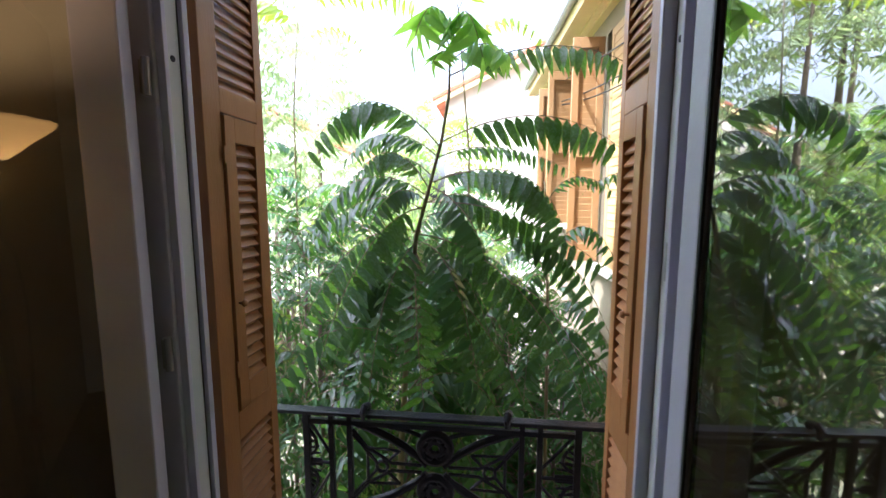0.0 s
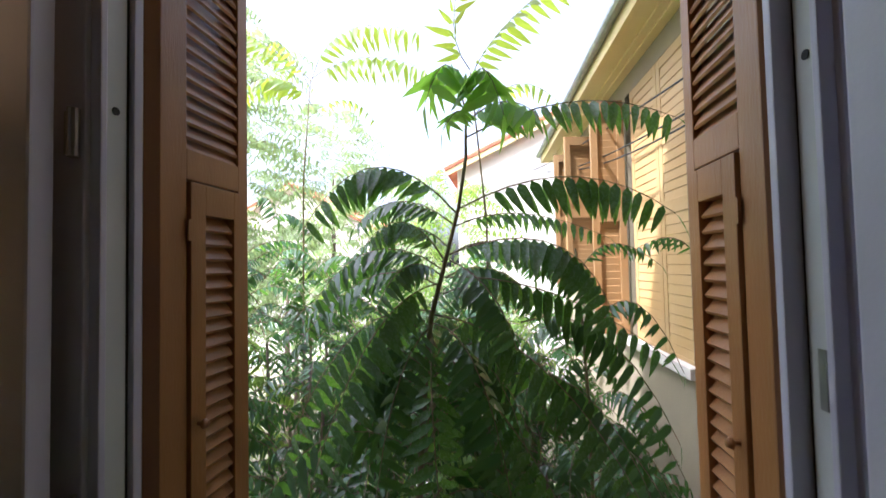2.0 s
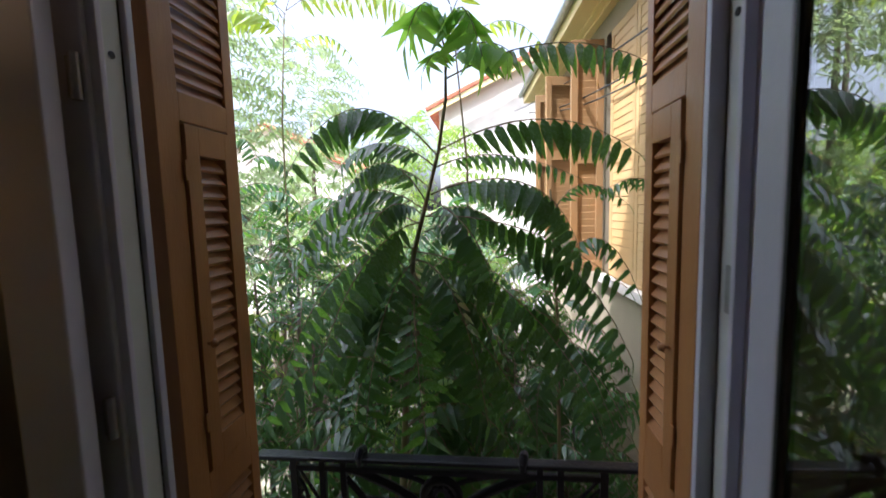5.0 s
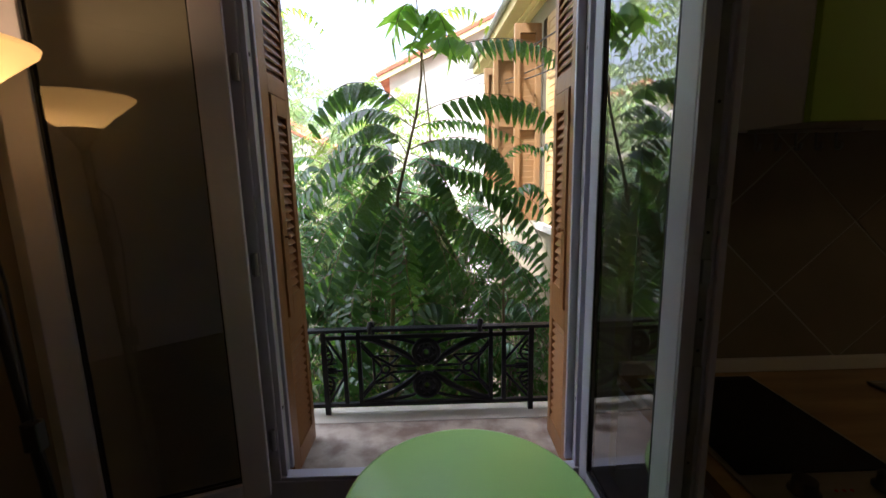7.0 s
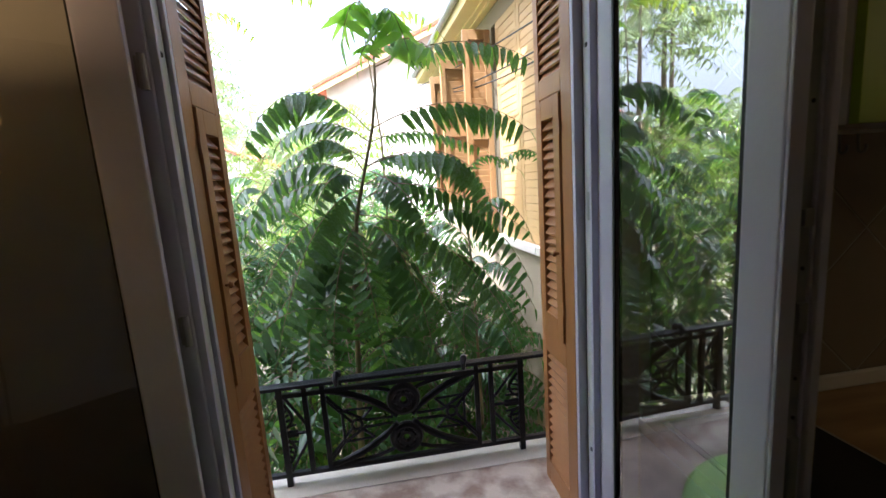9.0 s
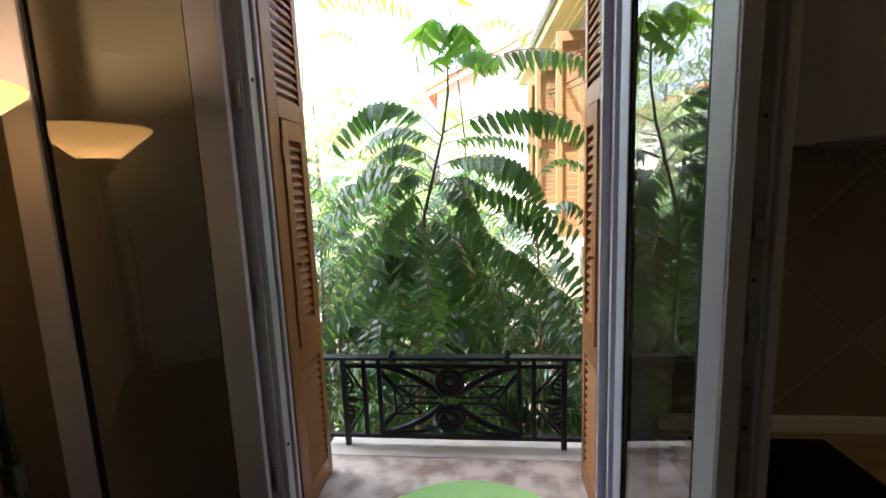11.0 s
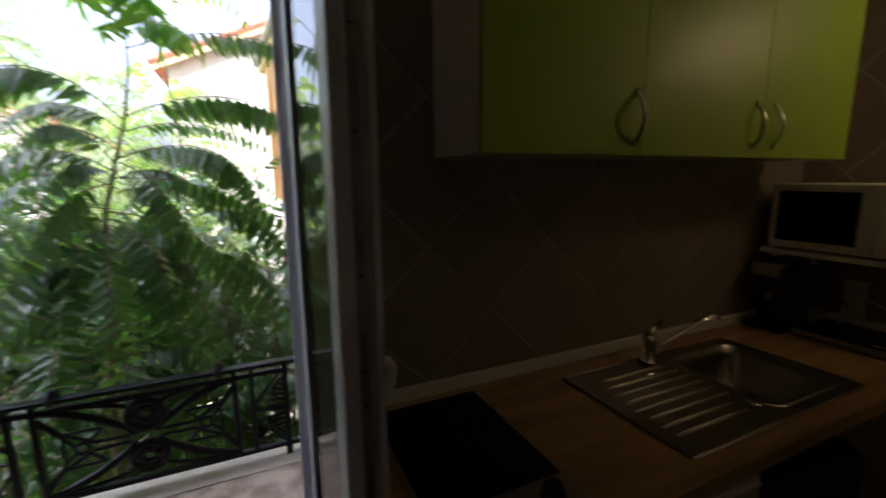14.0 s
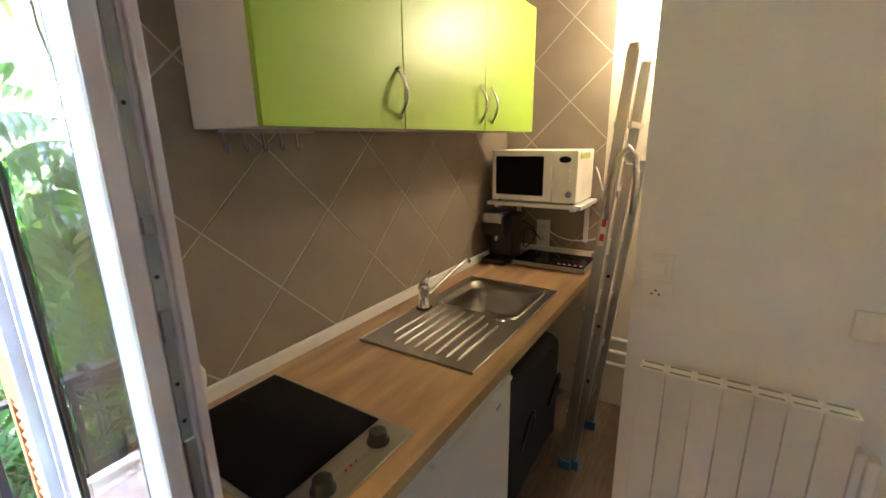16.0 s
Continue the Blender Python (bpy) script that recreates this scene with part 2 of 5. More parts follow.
def tube(bm, pts, r, n=8, closed=False, caps=True):
    """A round bar along pts; r a radius or one for each point."""
    pts = [Vector(p) for p in pts]
    rs = r if isinstance(r, (list, tuple)) else [r] * len(pts)
    rings, prev = [], None
    k = len(pts)
    for i, p in enumerate(pts):
        if closed:
            t = pts[(i + 1) % k] - pts[i - 1]
        else:
            t = pts[min(i + 1, k - 1)] - pts[max(i - 1, 0)]
        t.normalize()
        ref = prev if prev is not None else (Vector((0, 0, 1)) if abs(t.z) < 0.9 else Vector((1, 0, 0)))
        a = (ref - t * ref.dot(t)).normalized()
        prev = a
        b = t.cross(a)
        rings.append([bm.verts.new(p + (a * math.cos(j * 2 * math.pi / n) + b * math.sin(j * 2 * math.pi / n)) * rs[i]) for j in range(n)])
    for i in range(k if closed else k - 1):
        q0, q1 = rings[i], rings[(i + 1) % k]
        for j in range(n):
            bm.faces.new((q0[j], q0[(j + 1) % n], q1[(j + 1) % n], q1[j]))
    if caps and not closed:
        bm.faces.new(rings[0][::-1])
        bm.faces.new(rings[-1])
    return bm


def lathe(bm, profile, cx, cy, n=40, close=True):
    rings = [[bm.verts.new((cx + r * math.cos(j * 2 * math.pi / n), cy + r * math.sin(j * 2 * math.pi / n), z)) for j in range(n)] for r, z in profile]
    for q0, q1 in zip(rings, rings[1:]):
        for j in range(n):
            bm.faces.new((q0[j], q0[(j + 1) % n], q1[(j + 1) % n], q1[j]))
    if close:
        bm.faces.new(rings[0][::-1])
        bm.faces.new(rings[-1])
    return bm


def arc(c, r, a0, a1, n=12, axes="xz"):
    out = []
    for i in range(n + 1):
        a = radians(a0 + (a1 - a0) * i / n)
        d = {"xz": (math.cos(a), 0, math.sin(a)), "yz": (0, math.cos(a), math.sin(a)), "xy": (math.cos(a), math.sin(a), 0)}[axes]
        out.append(Vector(c) + Vector(d) * r)
    return out


def bezier(a, b, c, n=10):
    """A curve from a to c that passes b half way."""
    a, b, c = Vector(a), Vector(b), Vector(c)
    q = b * 2 - (a + c) * 0.5
    return [a * (1 - t) ** 2 + q * 2 * t * (1 - t) + c * t * t for t in (i / n for i in range(n + 1))]


def turned(bm, m):
    bmesh.ops.transform(bm, matrix=m, verts=bm.verts)
    return bm


# ---- plan ----
CEIL = 2.75
WX0, WX1 = 0.13, 1.245          # the window's opening in the wall
SILL, HEAD = 0.46, 2.52
XW, XP, XE = -0.48, 2.265, 3.40  # left wall, partition, end wall of the niche
YP = -0.925                      # the partition's end
YB = -3.4
GROUND = -3.3
# Eave out of view; height chosen so its shade covers the near foliage.
ROOF_EDGE = 6.4
WALL_OUT = 0.36


def structure(name, bm, mat, label=""):
    return part(name, bm, mat, None, label, kind="structure")


wall_window = structure("wall_window", boxes((XW - 0.3, WX0, 0, WALL_OUT, 0, CEIL), (WX1, XE + 0.1, 0, WALL_OUT, 0, CEIL),
                        (WX0, WX1, 0, WALL_OUT, 0, SILL - 0.03), (WX0, WX1, 0, WALL_OUT, HEAD, CEIL)), M_WALL)
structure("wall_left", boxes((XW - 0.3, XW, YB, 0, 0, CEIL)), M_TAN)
structure("wall_back", boxes((XW - 0.3, XP + 0.1, YB - 0.2, YB, 0, CEIL)), M_WHITE_WALL)
structure("wall_partition", boxes((XP, XP + 0.1, YB, YP, 0, CEIL)), M_WHITE_WALL)
wall_end = structure("wall_end", boxes((XE, XE + 0.2, -1.7, 0, 0, CEIL)), M_WALL)
structure("wall_niche", boxes((XP + 0.1, XE, -1.7, -1.55, 0, CEIL)), M_WALL)
floor = structure("floor", boxes((XW - 0.3, XE + 0.2, YB - 0.2, 0, -0.12, -0.012)), M_FLOOR)
structure("ceiling", boxes((XW - 0.3, XE + 0.2, YB - 0.2, WALL_OUT, CEIL, CEIL + 0.2)), M_CEIL)
# Upper wall and roof are unseen, added to cast shade on the garden.
structure("facade_own", boxes((-7, WX0, WALL_OUT - 0.02, WALL_OUT, GROUND, -0.12), (WX0, 9, WALL_OUT - 0.02, WALL_OUT, GROUND, -0.12),
                              (-7, XW - 0.3, WALL_OUT - 0.2, WALL_OUT, -0.12, ROOF_EDGE), (XE + 0.2, 9, WALL_OUT - 0.2, WALL_OUT, -0.12, ROOF_EDGE),
                              (XW - 0.3, XE + 0.2, WALL_OUT - 0.2, WALL_OUT, CEIL + 0.2, ROOF_EDGE)), M_FACADE)
structure("roof_own", boxes((-7, 9, -6, WALL_OUT + 0.25, ROOF_EDGE, ROOF_EDGE + 0.12)), M_ROOF)
structure("sill_stone", boxes((WX0, WX1, 0.045, 0.60, SILL - 0.03, SILL), bevel=0.004), M_STONE)
structure("ground", boxes((-300, 300, -300, 600, GROUND - 0.5, GROUND)), M_SOIL)
structure("baseboard", boxes((XW + 0.001, 1.3, -0.014, -0.001, 0, 0.09), (XP - 0.014, XP - 0.001, YB, YP, 0, 0.08), bevel=0.003), M_WHITE)


structure("sill_edge", boxes((WX0 + 0.002, WX1 - 0.002, 0.475, 0.598, SILL - 0.01, SILL + 0.003)), M_PALE_STONE)


# ---- window: fixed frame and two leaves ----
def window_frame():
    w = thing("window_frame", (0.69, 0, SILL), "grey-white casement frame fixed in the window opening", "window frame", kind="structure")
    y0, y1 = -0.012, 0.045
    for n, r in (("head_rail", (WX0, WX1, y0, y1, HEAD - 0.06, HEAD - 0.001)), ("sill_rail", (WX0 + 0.001, WX1 - 0.001, y0, y1, SILL + 0.001, SILL + 0.109))):
        part(n, boxes(r, bevel=0.004), M_PVC, w)
    mid = 0.685
    for side in (-1, 1):
        def xx(a, b):
            return (a, b) if side < 0 else (2 * mid - b, 2 * mid - a)
        z0, z1 = SILL + 0.110, HEAD - 0.061
        out = xx(WX0 + 0.001, 0.212) if side < 0 else (2 * mid - 0.212, WX1 - 0.001)
        part("jamb", boxes((*out, y0, 0.068, z0, z1), bevel=0.003), M_PVC, w)
        part("bead", boxes((*xx(0.212, 0.229), -0.004, 0.007, z0, z1), bevel=0.002), M_PVC, w)
        part("channel", boxes((*xx(0.212, 0.221), 0.007, 0.046, z0, z1), bevel=0.001), M_PALE_PVC, w)
        part("bead", boxes((*xx(0.212, 0.229 if side < 0 else 0.243), 0.052, 0.067, z0, z1), bevel=0.002), M_PVC, w)
        part("gasket", boxes((*xx(0.212, 0.219), 0.046, 0.052, z0, z1)), M_GASKET, w)
        xh = 0.2215 if side < 0 else 2 * mid - 0.2215
        for z in (0.80, 1.845, 2.3):
            part("screw_hole", tube(bmesh.new(), [(xh - 0.001, 0.027, z), (xh + 0.001, 0.027, z)], 0.006, 14), M_GASKET, w)
    part("latch_plate", boxes((2 * mid - 0.2225, 2 * mid - 0.219, 0.018, 0.030, 1.43, 1.50)), M_STEEL, w, "grey steel striker plate")
    part("drip_rail", boxes((0.205, 1.17, -0.01, 0.03, SILL + 0.109, SILL + 0.122), bevel=0.003), M_PVC, w)
    return w


window_frame()


def leaf(name, hinge, angle, LW, label, glass=None, faces=(-0.022, 0.022), pane_y=0.0, rail_h=0.055, hinge_stile=0.054):
    """A window leaf; local x runs from the hinge to the free edge, y through its thickness between the two faces."""
    z0, z1, st, hs = 0.575, 2.45, 0.062, hinge_stile
    ya, yb = faces
    w = thing(name, (hinge[0], hinge[1], z0), label, "window leaf")
    m = pose(hinge[0], hinge[1], 0, 0, 0, angle)
    rows = (("stile", (0, hs, ya, yb, z0, z1)), ("stile", (LW - st, LW, ya, yb, z0, z1)),
            ("rail", (hs, LW - st, ya, yb, z0, z0 + rail_h)), ("rail", (hs, LW - st, ya, yb, z1 - 0.07, z1)))
    for n, r in rows:
        part(n, turned(boxes(r, bevel=0.004), m), M_PVC, w)
    for sy in (-1, 1):
        a, b = sorted((pane_y + sy * 0.005, pane_y + sy * 0.010))
        part("gasket", turned(boxes((hs - 0.001, hs + 0.005, a, b, z0 + rail_h, z1 - 0.07), (LW - st - 0.006, LW - st + 0.001, a, b, z0 + rail_h, z1 - 0.07),
                                    (hs + 0.005, LW - st - 0.006, a, b, z0 + rail_h - 0.001, z0 + rail_h + 0.006)), m), M_GASKET, w)
    bm = boxes((hs - 0.004, LW - st + 0.005, pane_y - 0.003, pane_y + 0.003, z0 + rail_h - 0.005, z1 - 0.065))
    bm.normal_update()
    front = 1 if glass else -1
    for f in bm.faces:
        f.material_index = 0 if (f.calc_center_median().y - pane_y) * front > 0.002 else 1
    pane = part("pane", turned(bm, m), glass or M_GLASS, w, "clear glass pane")
    pane.data.materials.append(M_CLEAR)
    pane.visible_shadow = False
    return w, m


left_leaf, ml = leaf("window_leaf", (0.199, -0.056), 199, 0.462, "grey-white glazed window leaf swung wide open against the wall", M_GLASS_PLAIN, hinge_stile=0.074)
for z in (0.72, 1.27, 1.80, 2.3):
    bm = bmesh.new()
    tube(bm, [(0.203, -0.020, z - 0.034), (0.203, -0.020, z + 0.034)], 0.0075, 12)
    box(bm, 0.19, 0.203, -0.022, -0.013, z - 0.03, z + 0.03)
    part("hinge", bm, M_STEEL, left_leaf, "grey steel hinge")

LW = 0.445
right_leaf, mr_ = leaf("window_leaf", (1.171, -0.035), -88.2, LW, "grey-white glazed window leaf standing open into the room", faces=(-0.028, 0.041), pane_y=-0.017)
part("lock_strip", turned(boxes((LW - 0.0005, LW + 0.0015, 0.003, 0.018, 0.60, 2.42)), mr_), M_STEEL, right_leaf, "grey steel lock strip")
for a, b, c in ((-0.0275, -0.002, 0.006), (0.0195, 0.026, 0.004), (0.028, 0.0415, 0.010)):
    part("closing_bead", turned(boxes((LW + 0.0005, LW + c, a, b, 0.58, 2.44), bevel=0.002), mr_), M_PVC, right_leaf)
for z, h in ((1.06, 0.05), (1.12, 0.03), (1.33, 0.022), (1.47, 0.012), (1.8, 0.03), (0.8, 0.03)):
    part("latch", turned(boxes((LW, LW + 0.007, 0.003, 0.0185, z - h, z + h), bevel=0.002), mr_), M_STEEL, right_leaf, "steel lock keep")
for z in (1.62, 1.40, 1.24, 1.18, 0.95):
    part("screw_hole", turned(tube(bmesh.new(), [(LW + 0.001, 0.010, z), (LW + 0.0022, 0.010, z)], 0.003, 10), mr_), M_GASKET, right_leaf)
bm = bmesh.new()
hx, hy = LW - 0.085, 0.041
tube(bm, [(hx, hy, 1.215), (hx, hy + 0.022, 1.215), (hx, hy + 0.036, 1.210), (hx, hy + 0.044, 1.195), (hx, hy + 0.044, 1.175), (hx, hy + 0.038, 1.150), (hx, hy + 0.028, 1.130)], [0.009, 0.009, 0.010, 0.010, 0.009, 0.009, 0.007], 14)
box(bm, hx - 0.012, hx + 0.012, hy, hy + 0.006, 1.185, 1.245)
part("handle", turned(bm, mr_), M_WHITE, right_leaf, "white lever handle", smooth=False)


# ---- shutters ----
def shutter(xf, side, label):
    """A wooden shutter leaf across the reveal. xf: its face towards the opening; side: +1 if its body lies to the right."""
    y0, y1, z0, z1 = 0.128, 0.380, SILL + 0.004, HEAD - 0.02
    xb = xf + side * 0.034
    xa, xc = sorted((xf, xb))
    w = thing("window_shutter", ((xa + xc) / 2, (y0 + y1) / 2, z0), label, "shutter", "window shutters")
    # near stile, far stile, rails
    part("stile", boxes((xa, xc, y0, y0 + 0.062, z0, z1), bevel=0.002), M_SHUTTER, w)
    part("stile", boxes((xa, xc, y1 - 0.034, y1, z0, z1), bevel=0.002), M_SHUTTER, w)
    for a, b in ((z0, 0.545), (0.96, 1.035), (1.777, 1.835), (z1 - 0.07, z1)):
        part("rail", boxes((xa, xc, y0 + 0.062, y1 - 0.034, a, b), bevel=0.002), M_SHUTTER, w)

    def louvres(ya, yb, za, zb, xo, parent, step=0.0290, rise=0.020):
        n = int(round((zb - za) / step))
        first = None
        for i in range(n):
            z = za + (i + 0.5) * (zb - za) / n
            bm = bmesh.new()
            t = side * 0.006
            x0, x1 = xf + xo + side * 0.002, xf + xo + side * 0.030
            vs = [(x0, -rise + 0.001), (x0 + t * 0.5, -rise - 0.004), (x1, rise), (x1 - t * 0.5, rise + 0.005)]
            q = [[bm.verts.new((x, y, z + dz)) for x, dz in vs] for y in (ya, yb)]
            for j in range(4):
                bm.faces.new((q[0][j], q[0][(j + 1) % 4], q[1][(j + 1) % 4], q[1][j]))
            bm.faces.new(q[0]); bm.faces.new(q[1])
            part("slat", bm, M_SHUTTER, parent)

    louvres(y0 + 0.062, y1 - 0.034, 1.835, z1 - 0.07, 0, w)
    louvres(y0 + 0.062, y1 - 0.034, 0.545, 0.96, 0, w, 0.029, 0.008)
    # the hinged middle flap, a little proud
    s = side
    fa, fc = sorted((xf - s * 0.006, xf + s * 0.026))
    flap = part("flap", boxes((fa, fc, y0 + 0.066, y0 + 0.106, 1.04, 1.772), (fa, fc, y1 - 0.058, y1 - 0.036, 1.04, 1.772),
                              (fa, fc, y0 + 0.106, y1 - 0.058, 1.04, 1.105), (fa, fc, y0 + 0.106, y1 - 0.058, 1.712, 1.772), bevel=0.0015), M_SHUTTER, w,
                "hinged louvred flap of the shutter")
    louvres(y0 + 0.106, y1 - 0.058, 1.105, 1.712, -s * 0.004, flap, 0.029, 0.014)
    bm = bmesh.new()
    tube(bm, [(xf - s * 0.005, y0 + 0.084, 1.316), (xf - s * 0.016, y0 + 0.084, 1.316), (xf - s * 0.018, y0 + 0.084, 1.316), (xf - s * 0.026, y0 + 0.084, 1.316)], [0.004, 0.004, 0.010, 0.007], 14)
    part("knob", bm, M_SHUTTER, flap, "small round knob", smooth=True)
    for z in (1.15, 1.68):
        part("hinge", boxes((xf - s * 0.006 - 0.002, xf - s * 0.006 + 0.002, y0 + 0.057, y0 + 0.070, z - 0.02, z + 0.02)), M_SHUTTER, w)
    return w


shutter(0.205, -1, "dark orange-brown louvred wooden shutter folded into the reveal")
shutter(1.155, 1, "sky-lit orange-brown louvred wooden shutter folded into the reveal")


# ---- iron railing ----
def railing():
    Y, zt, zb = 0.55, 0.862, 0.515
    w = thing("window_railing", (0.68, Y, SILL), "black wrought iron window railing with rosettes standing on the stone sill", "railing")
    part("handrail", boxes((0.10, 1.27, Y - 0.02, Y + 0.02, zt - 0.014, zt), bevel=0.004), M_IRON, w)
    part("bottom_rail", boxes((0.10, 1.27, Y - 0.01, Y + 0.01, zb - 0.016, zb), bevel=0.002), M_IRON, w)
    part("top_bar", boxes((0.20, 1.135, Y - 0.009, Y + 0.009, zt - 0.050, zt - 0.033), bevel=0.002), M_IRON, w)
    for x, r in ((0.215, 0.011), (0.302, 0.009), (0.367, 0.009), (0.945, 0.009), (1.003, 0.009), (1.122, 0.011)):
        part("post", boxes((x - r, x + r, Y - r, Y + r, (SILL + 0.001 if r > 0.01 else zb - 0.006), zt - 0.014), bevel=0.002), M_IRON, w)
    c = (0.660, Y, 0.5 * (zt - 0.04 + zb))
    for dz in (0.078, -0.078):
        ros = part("rosette", tube(bmesh.new(), arc((c[0], Y, c[2] + dz), 0.050, 0, 345, 24), 0.015, 8, closed=True), M_IRON, w, "cast iron rosette")
        part("inner_ring", tube(bmesh.new(), arc((c[0], Y, c[2] + dz), 0.024, 0, 330, 12), 0.013, 6, closed=True), M_IRON, ros)
        for a in range(0, 360, 60):
            ca, sa = math.cos(radians(a)), math.sin(radians(a))
            part("spoke", tube(bmesh.new(), [(c[0] + 0.02 * ca, Y, c[2] + dz + 0.02 * sa), (c[0] + 0.035 * ca, Y, c[2] + dz + 0.035 * sa), (c[0] + 0.052 * ca, Y, c[2] + dz + 0.052 * sa)], [0.009, 0.016, 0.010], 6), M_IRON, ros)
    for sx in (-1, 1):
        hub = Vector((c[0] + sx * 0.182, Y, c[2]))
        edge = c[0] + sx * 0.284
        for sz in (-1, 1):
            bm = bmesh.new()
            tube(bm, bezier((c[0] + sx * 0.030, Y, c[2] + sz * 0.014), (c[0] + sx * 0.140, Y, c[2] + sz * 0.098), (edge, Y, c[2] + sz * 0.150), 12), [0.010] * 3 + [0.014] * 7 + [0.011] * 3, 8)
            tube(bm, bezier((c[0] + sx * 0.050, Y, c[2] + sz * 0.118), (c[0] + sx * 0.140, Y, c[2] + sz * 0.142), (edge, Y, c[2] + sz * 0.152), 10), 0.008, 6)
            part("scroll", bm, M_IRON, w, "curved iron scroll")
            bm = bmesh.new()
            knee = Vector((c[0] + sx * 0.232, Y, c[2] + sz * 0.064))
            tube(bm, [Vector((c[0] + sx * 0.045, Y, c[2] + sz * 0.012)), hub + Vector((-sx * 0.035, 0, sz * 0.014)), knee, Vector((edge, Y, c[2] + sz * 0.128))], 0.0062, 6)
            tube(bm, [hub + Vector((sx * 0.016, 0, sz * 0.010)), Vector((edge, Y, c[2] + sz * 0.112))], 0.0058, 6)
            tube(bm, [hub + Vector((-sx * 0.014, 0, sz * 0.014)), Vector((c[0] + sx * 0.120, Y, c[2] + sz * 0.060))], 0.0056, 6)
            tube(bm, [Vector((c[0] + sx * 0.120, Y, c[2] + sz * 0.060)), knee], 0.0050, 6)
            part("lattice_bar", bm, M_IRON, w)
        bm = tube(bmesh.new(), arc((hub.x, Y, hub.z), 0.019, 0, 345, 12), 0.0062, 6, closed=True)
        tube(bm, [(hub.x + sx * 0.050, Y, c[2] - 0.064), (hub.x + sx * 0.050, Y, c[2] + 0.064)], 0.0055, 6)
        part("hub_ring", bm, M_IRON, w)
    for x0, x1, sx in ((0.302, 0.215, -1), (1.003, 1.122, 1)):
        k = Vector((x0, Y, c[2]))
        wd = abs(x1 - x0)
        sp = part("side_panel", tube(bmesh.new(), [k, (x1, Y, c[2])], 0.0062, 6), M_IRON, w, "iron side panel with a fan of rays")
        for sz in (-1, 1):
            part("diagonal", tube(bmesh.new(), [k + Vector((0, 0, sz * 0.022)), (x1 - sx * 0.012, Y, c[2] + sz * 0.148)], 0.0058, 6), M_IRON, sp)
            part("bow", tube(bmesh.new(), bezier((x1, Y, c[2] + sz * 0.02), (x0 + sx * wd * 0.62, Y, c[2] + sz * 0.062), (x1, Y, c[2] + sz * 0.128), 8), 0.006, 6), M_IRON, sp)
            for f, g in ((0.42, 0.010), (0.46, 0.034), (0.52, 0.058), (0.62, 0.080), (0.74, 0.100)):
                part("ray", tube(bmesh.new(), [Vector((x1 - sx * 0.006, Y, c[2] + sz * g * 0.86)), Vector((x0 + sx * wd * f, Y, c[2] + sz * g))], [0.0065, 0.0035], 6), M_IRON, sp)
    for x in (c[0] - 0.24, c[0] + 0.235):
        bm = bmesh.new()
        tube(bm, [(x, Y - 0.015, zt - 0.02), (x, Y - 0.022, zt + 0.008), (x + 0.004, Y - 0.012, zt + 0.022), (x + 0.008, Y + 0.01, zt + 0.018), (x + 0.008, Y + 0.02, zt - 0.02), (x + 0.012, Y + 0.01, zt - 0.05)], [0.008, 0.012, 0.013, 0.012, 0.009, 0.005], 8)
        part("hook", bm, M_IRON, w, "worn iron hook over the handrail")
    return w


railing()


# ---- table ----
def table():
    cx, cy, z = 0.78, -0.335, 0.752
    w = thing("round_table", (cx, cy, 0), "small round pale green lacquered table by the window", "table")
    part("tabletop", lathe(bmesh.new(), [(0.05, z - 0.028), (0.27, z - 0.028), (0.292, z - 0.022), (0.300, z - 0.012), (0.298, z - 0.003), (0.288, z), (0.02, z + 0.0005)], cx, cy, 72), M_GREEN_TABLE, w, "pale green round top", smooth=True)
    part("column", lathe(bmesh.new(), [(0.028, 0.03), (0.028, z - 0.029)], cx, cy, 24), M_CHROME, w, smooth=True)
    part("foot", lathe(bmesh.new(), [(0.20, 0.0), (0.205, 0.008), (0.15, 0.02), (0.03, 0.032)], cx, cy, 40), M_CHROME, w, smooth=True)
    return w


table()


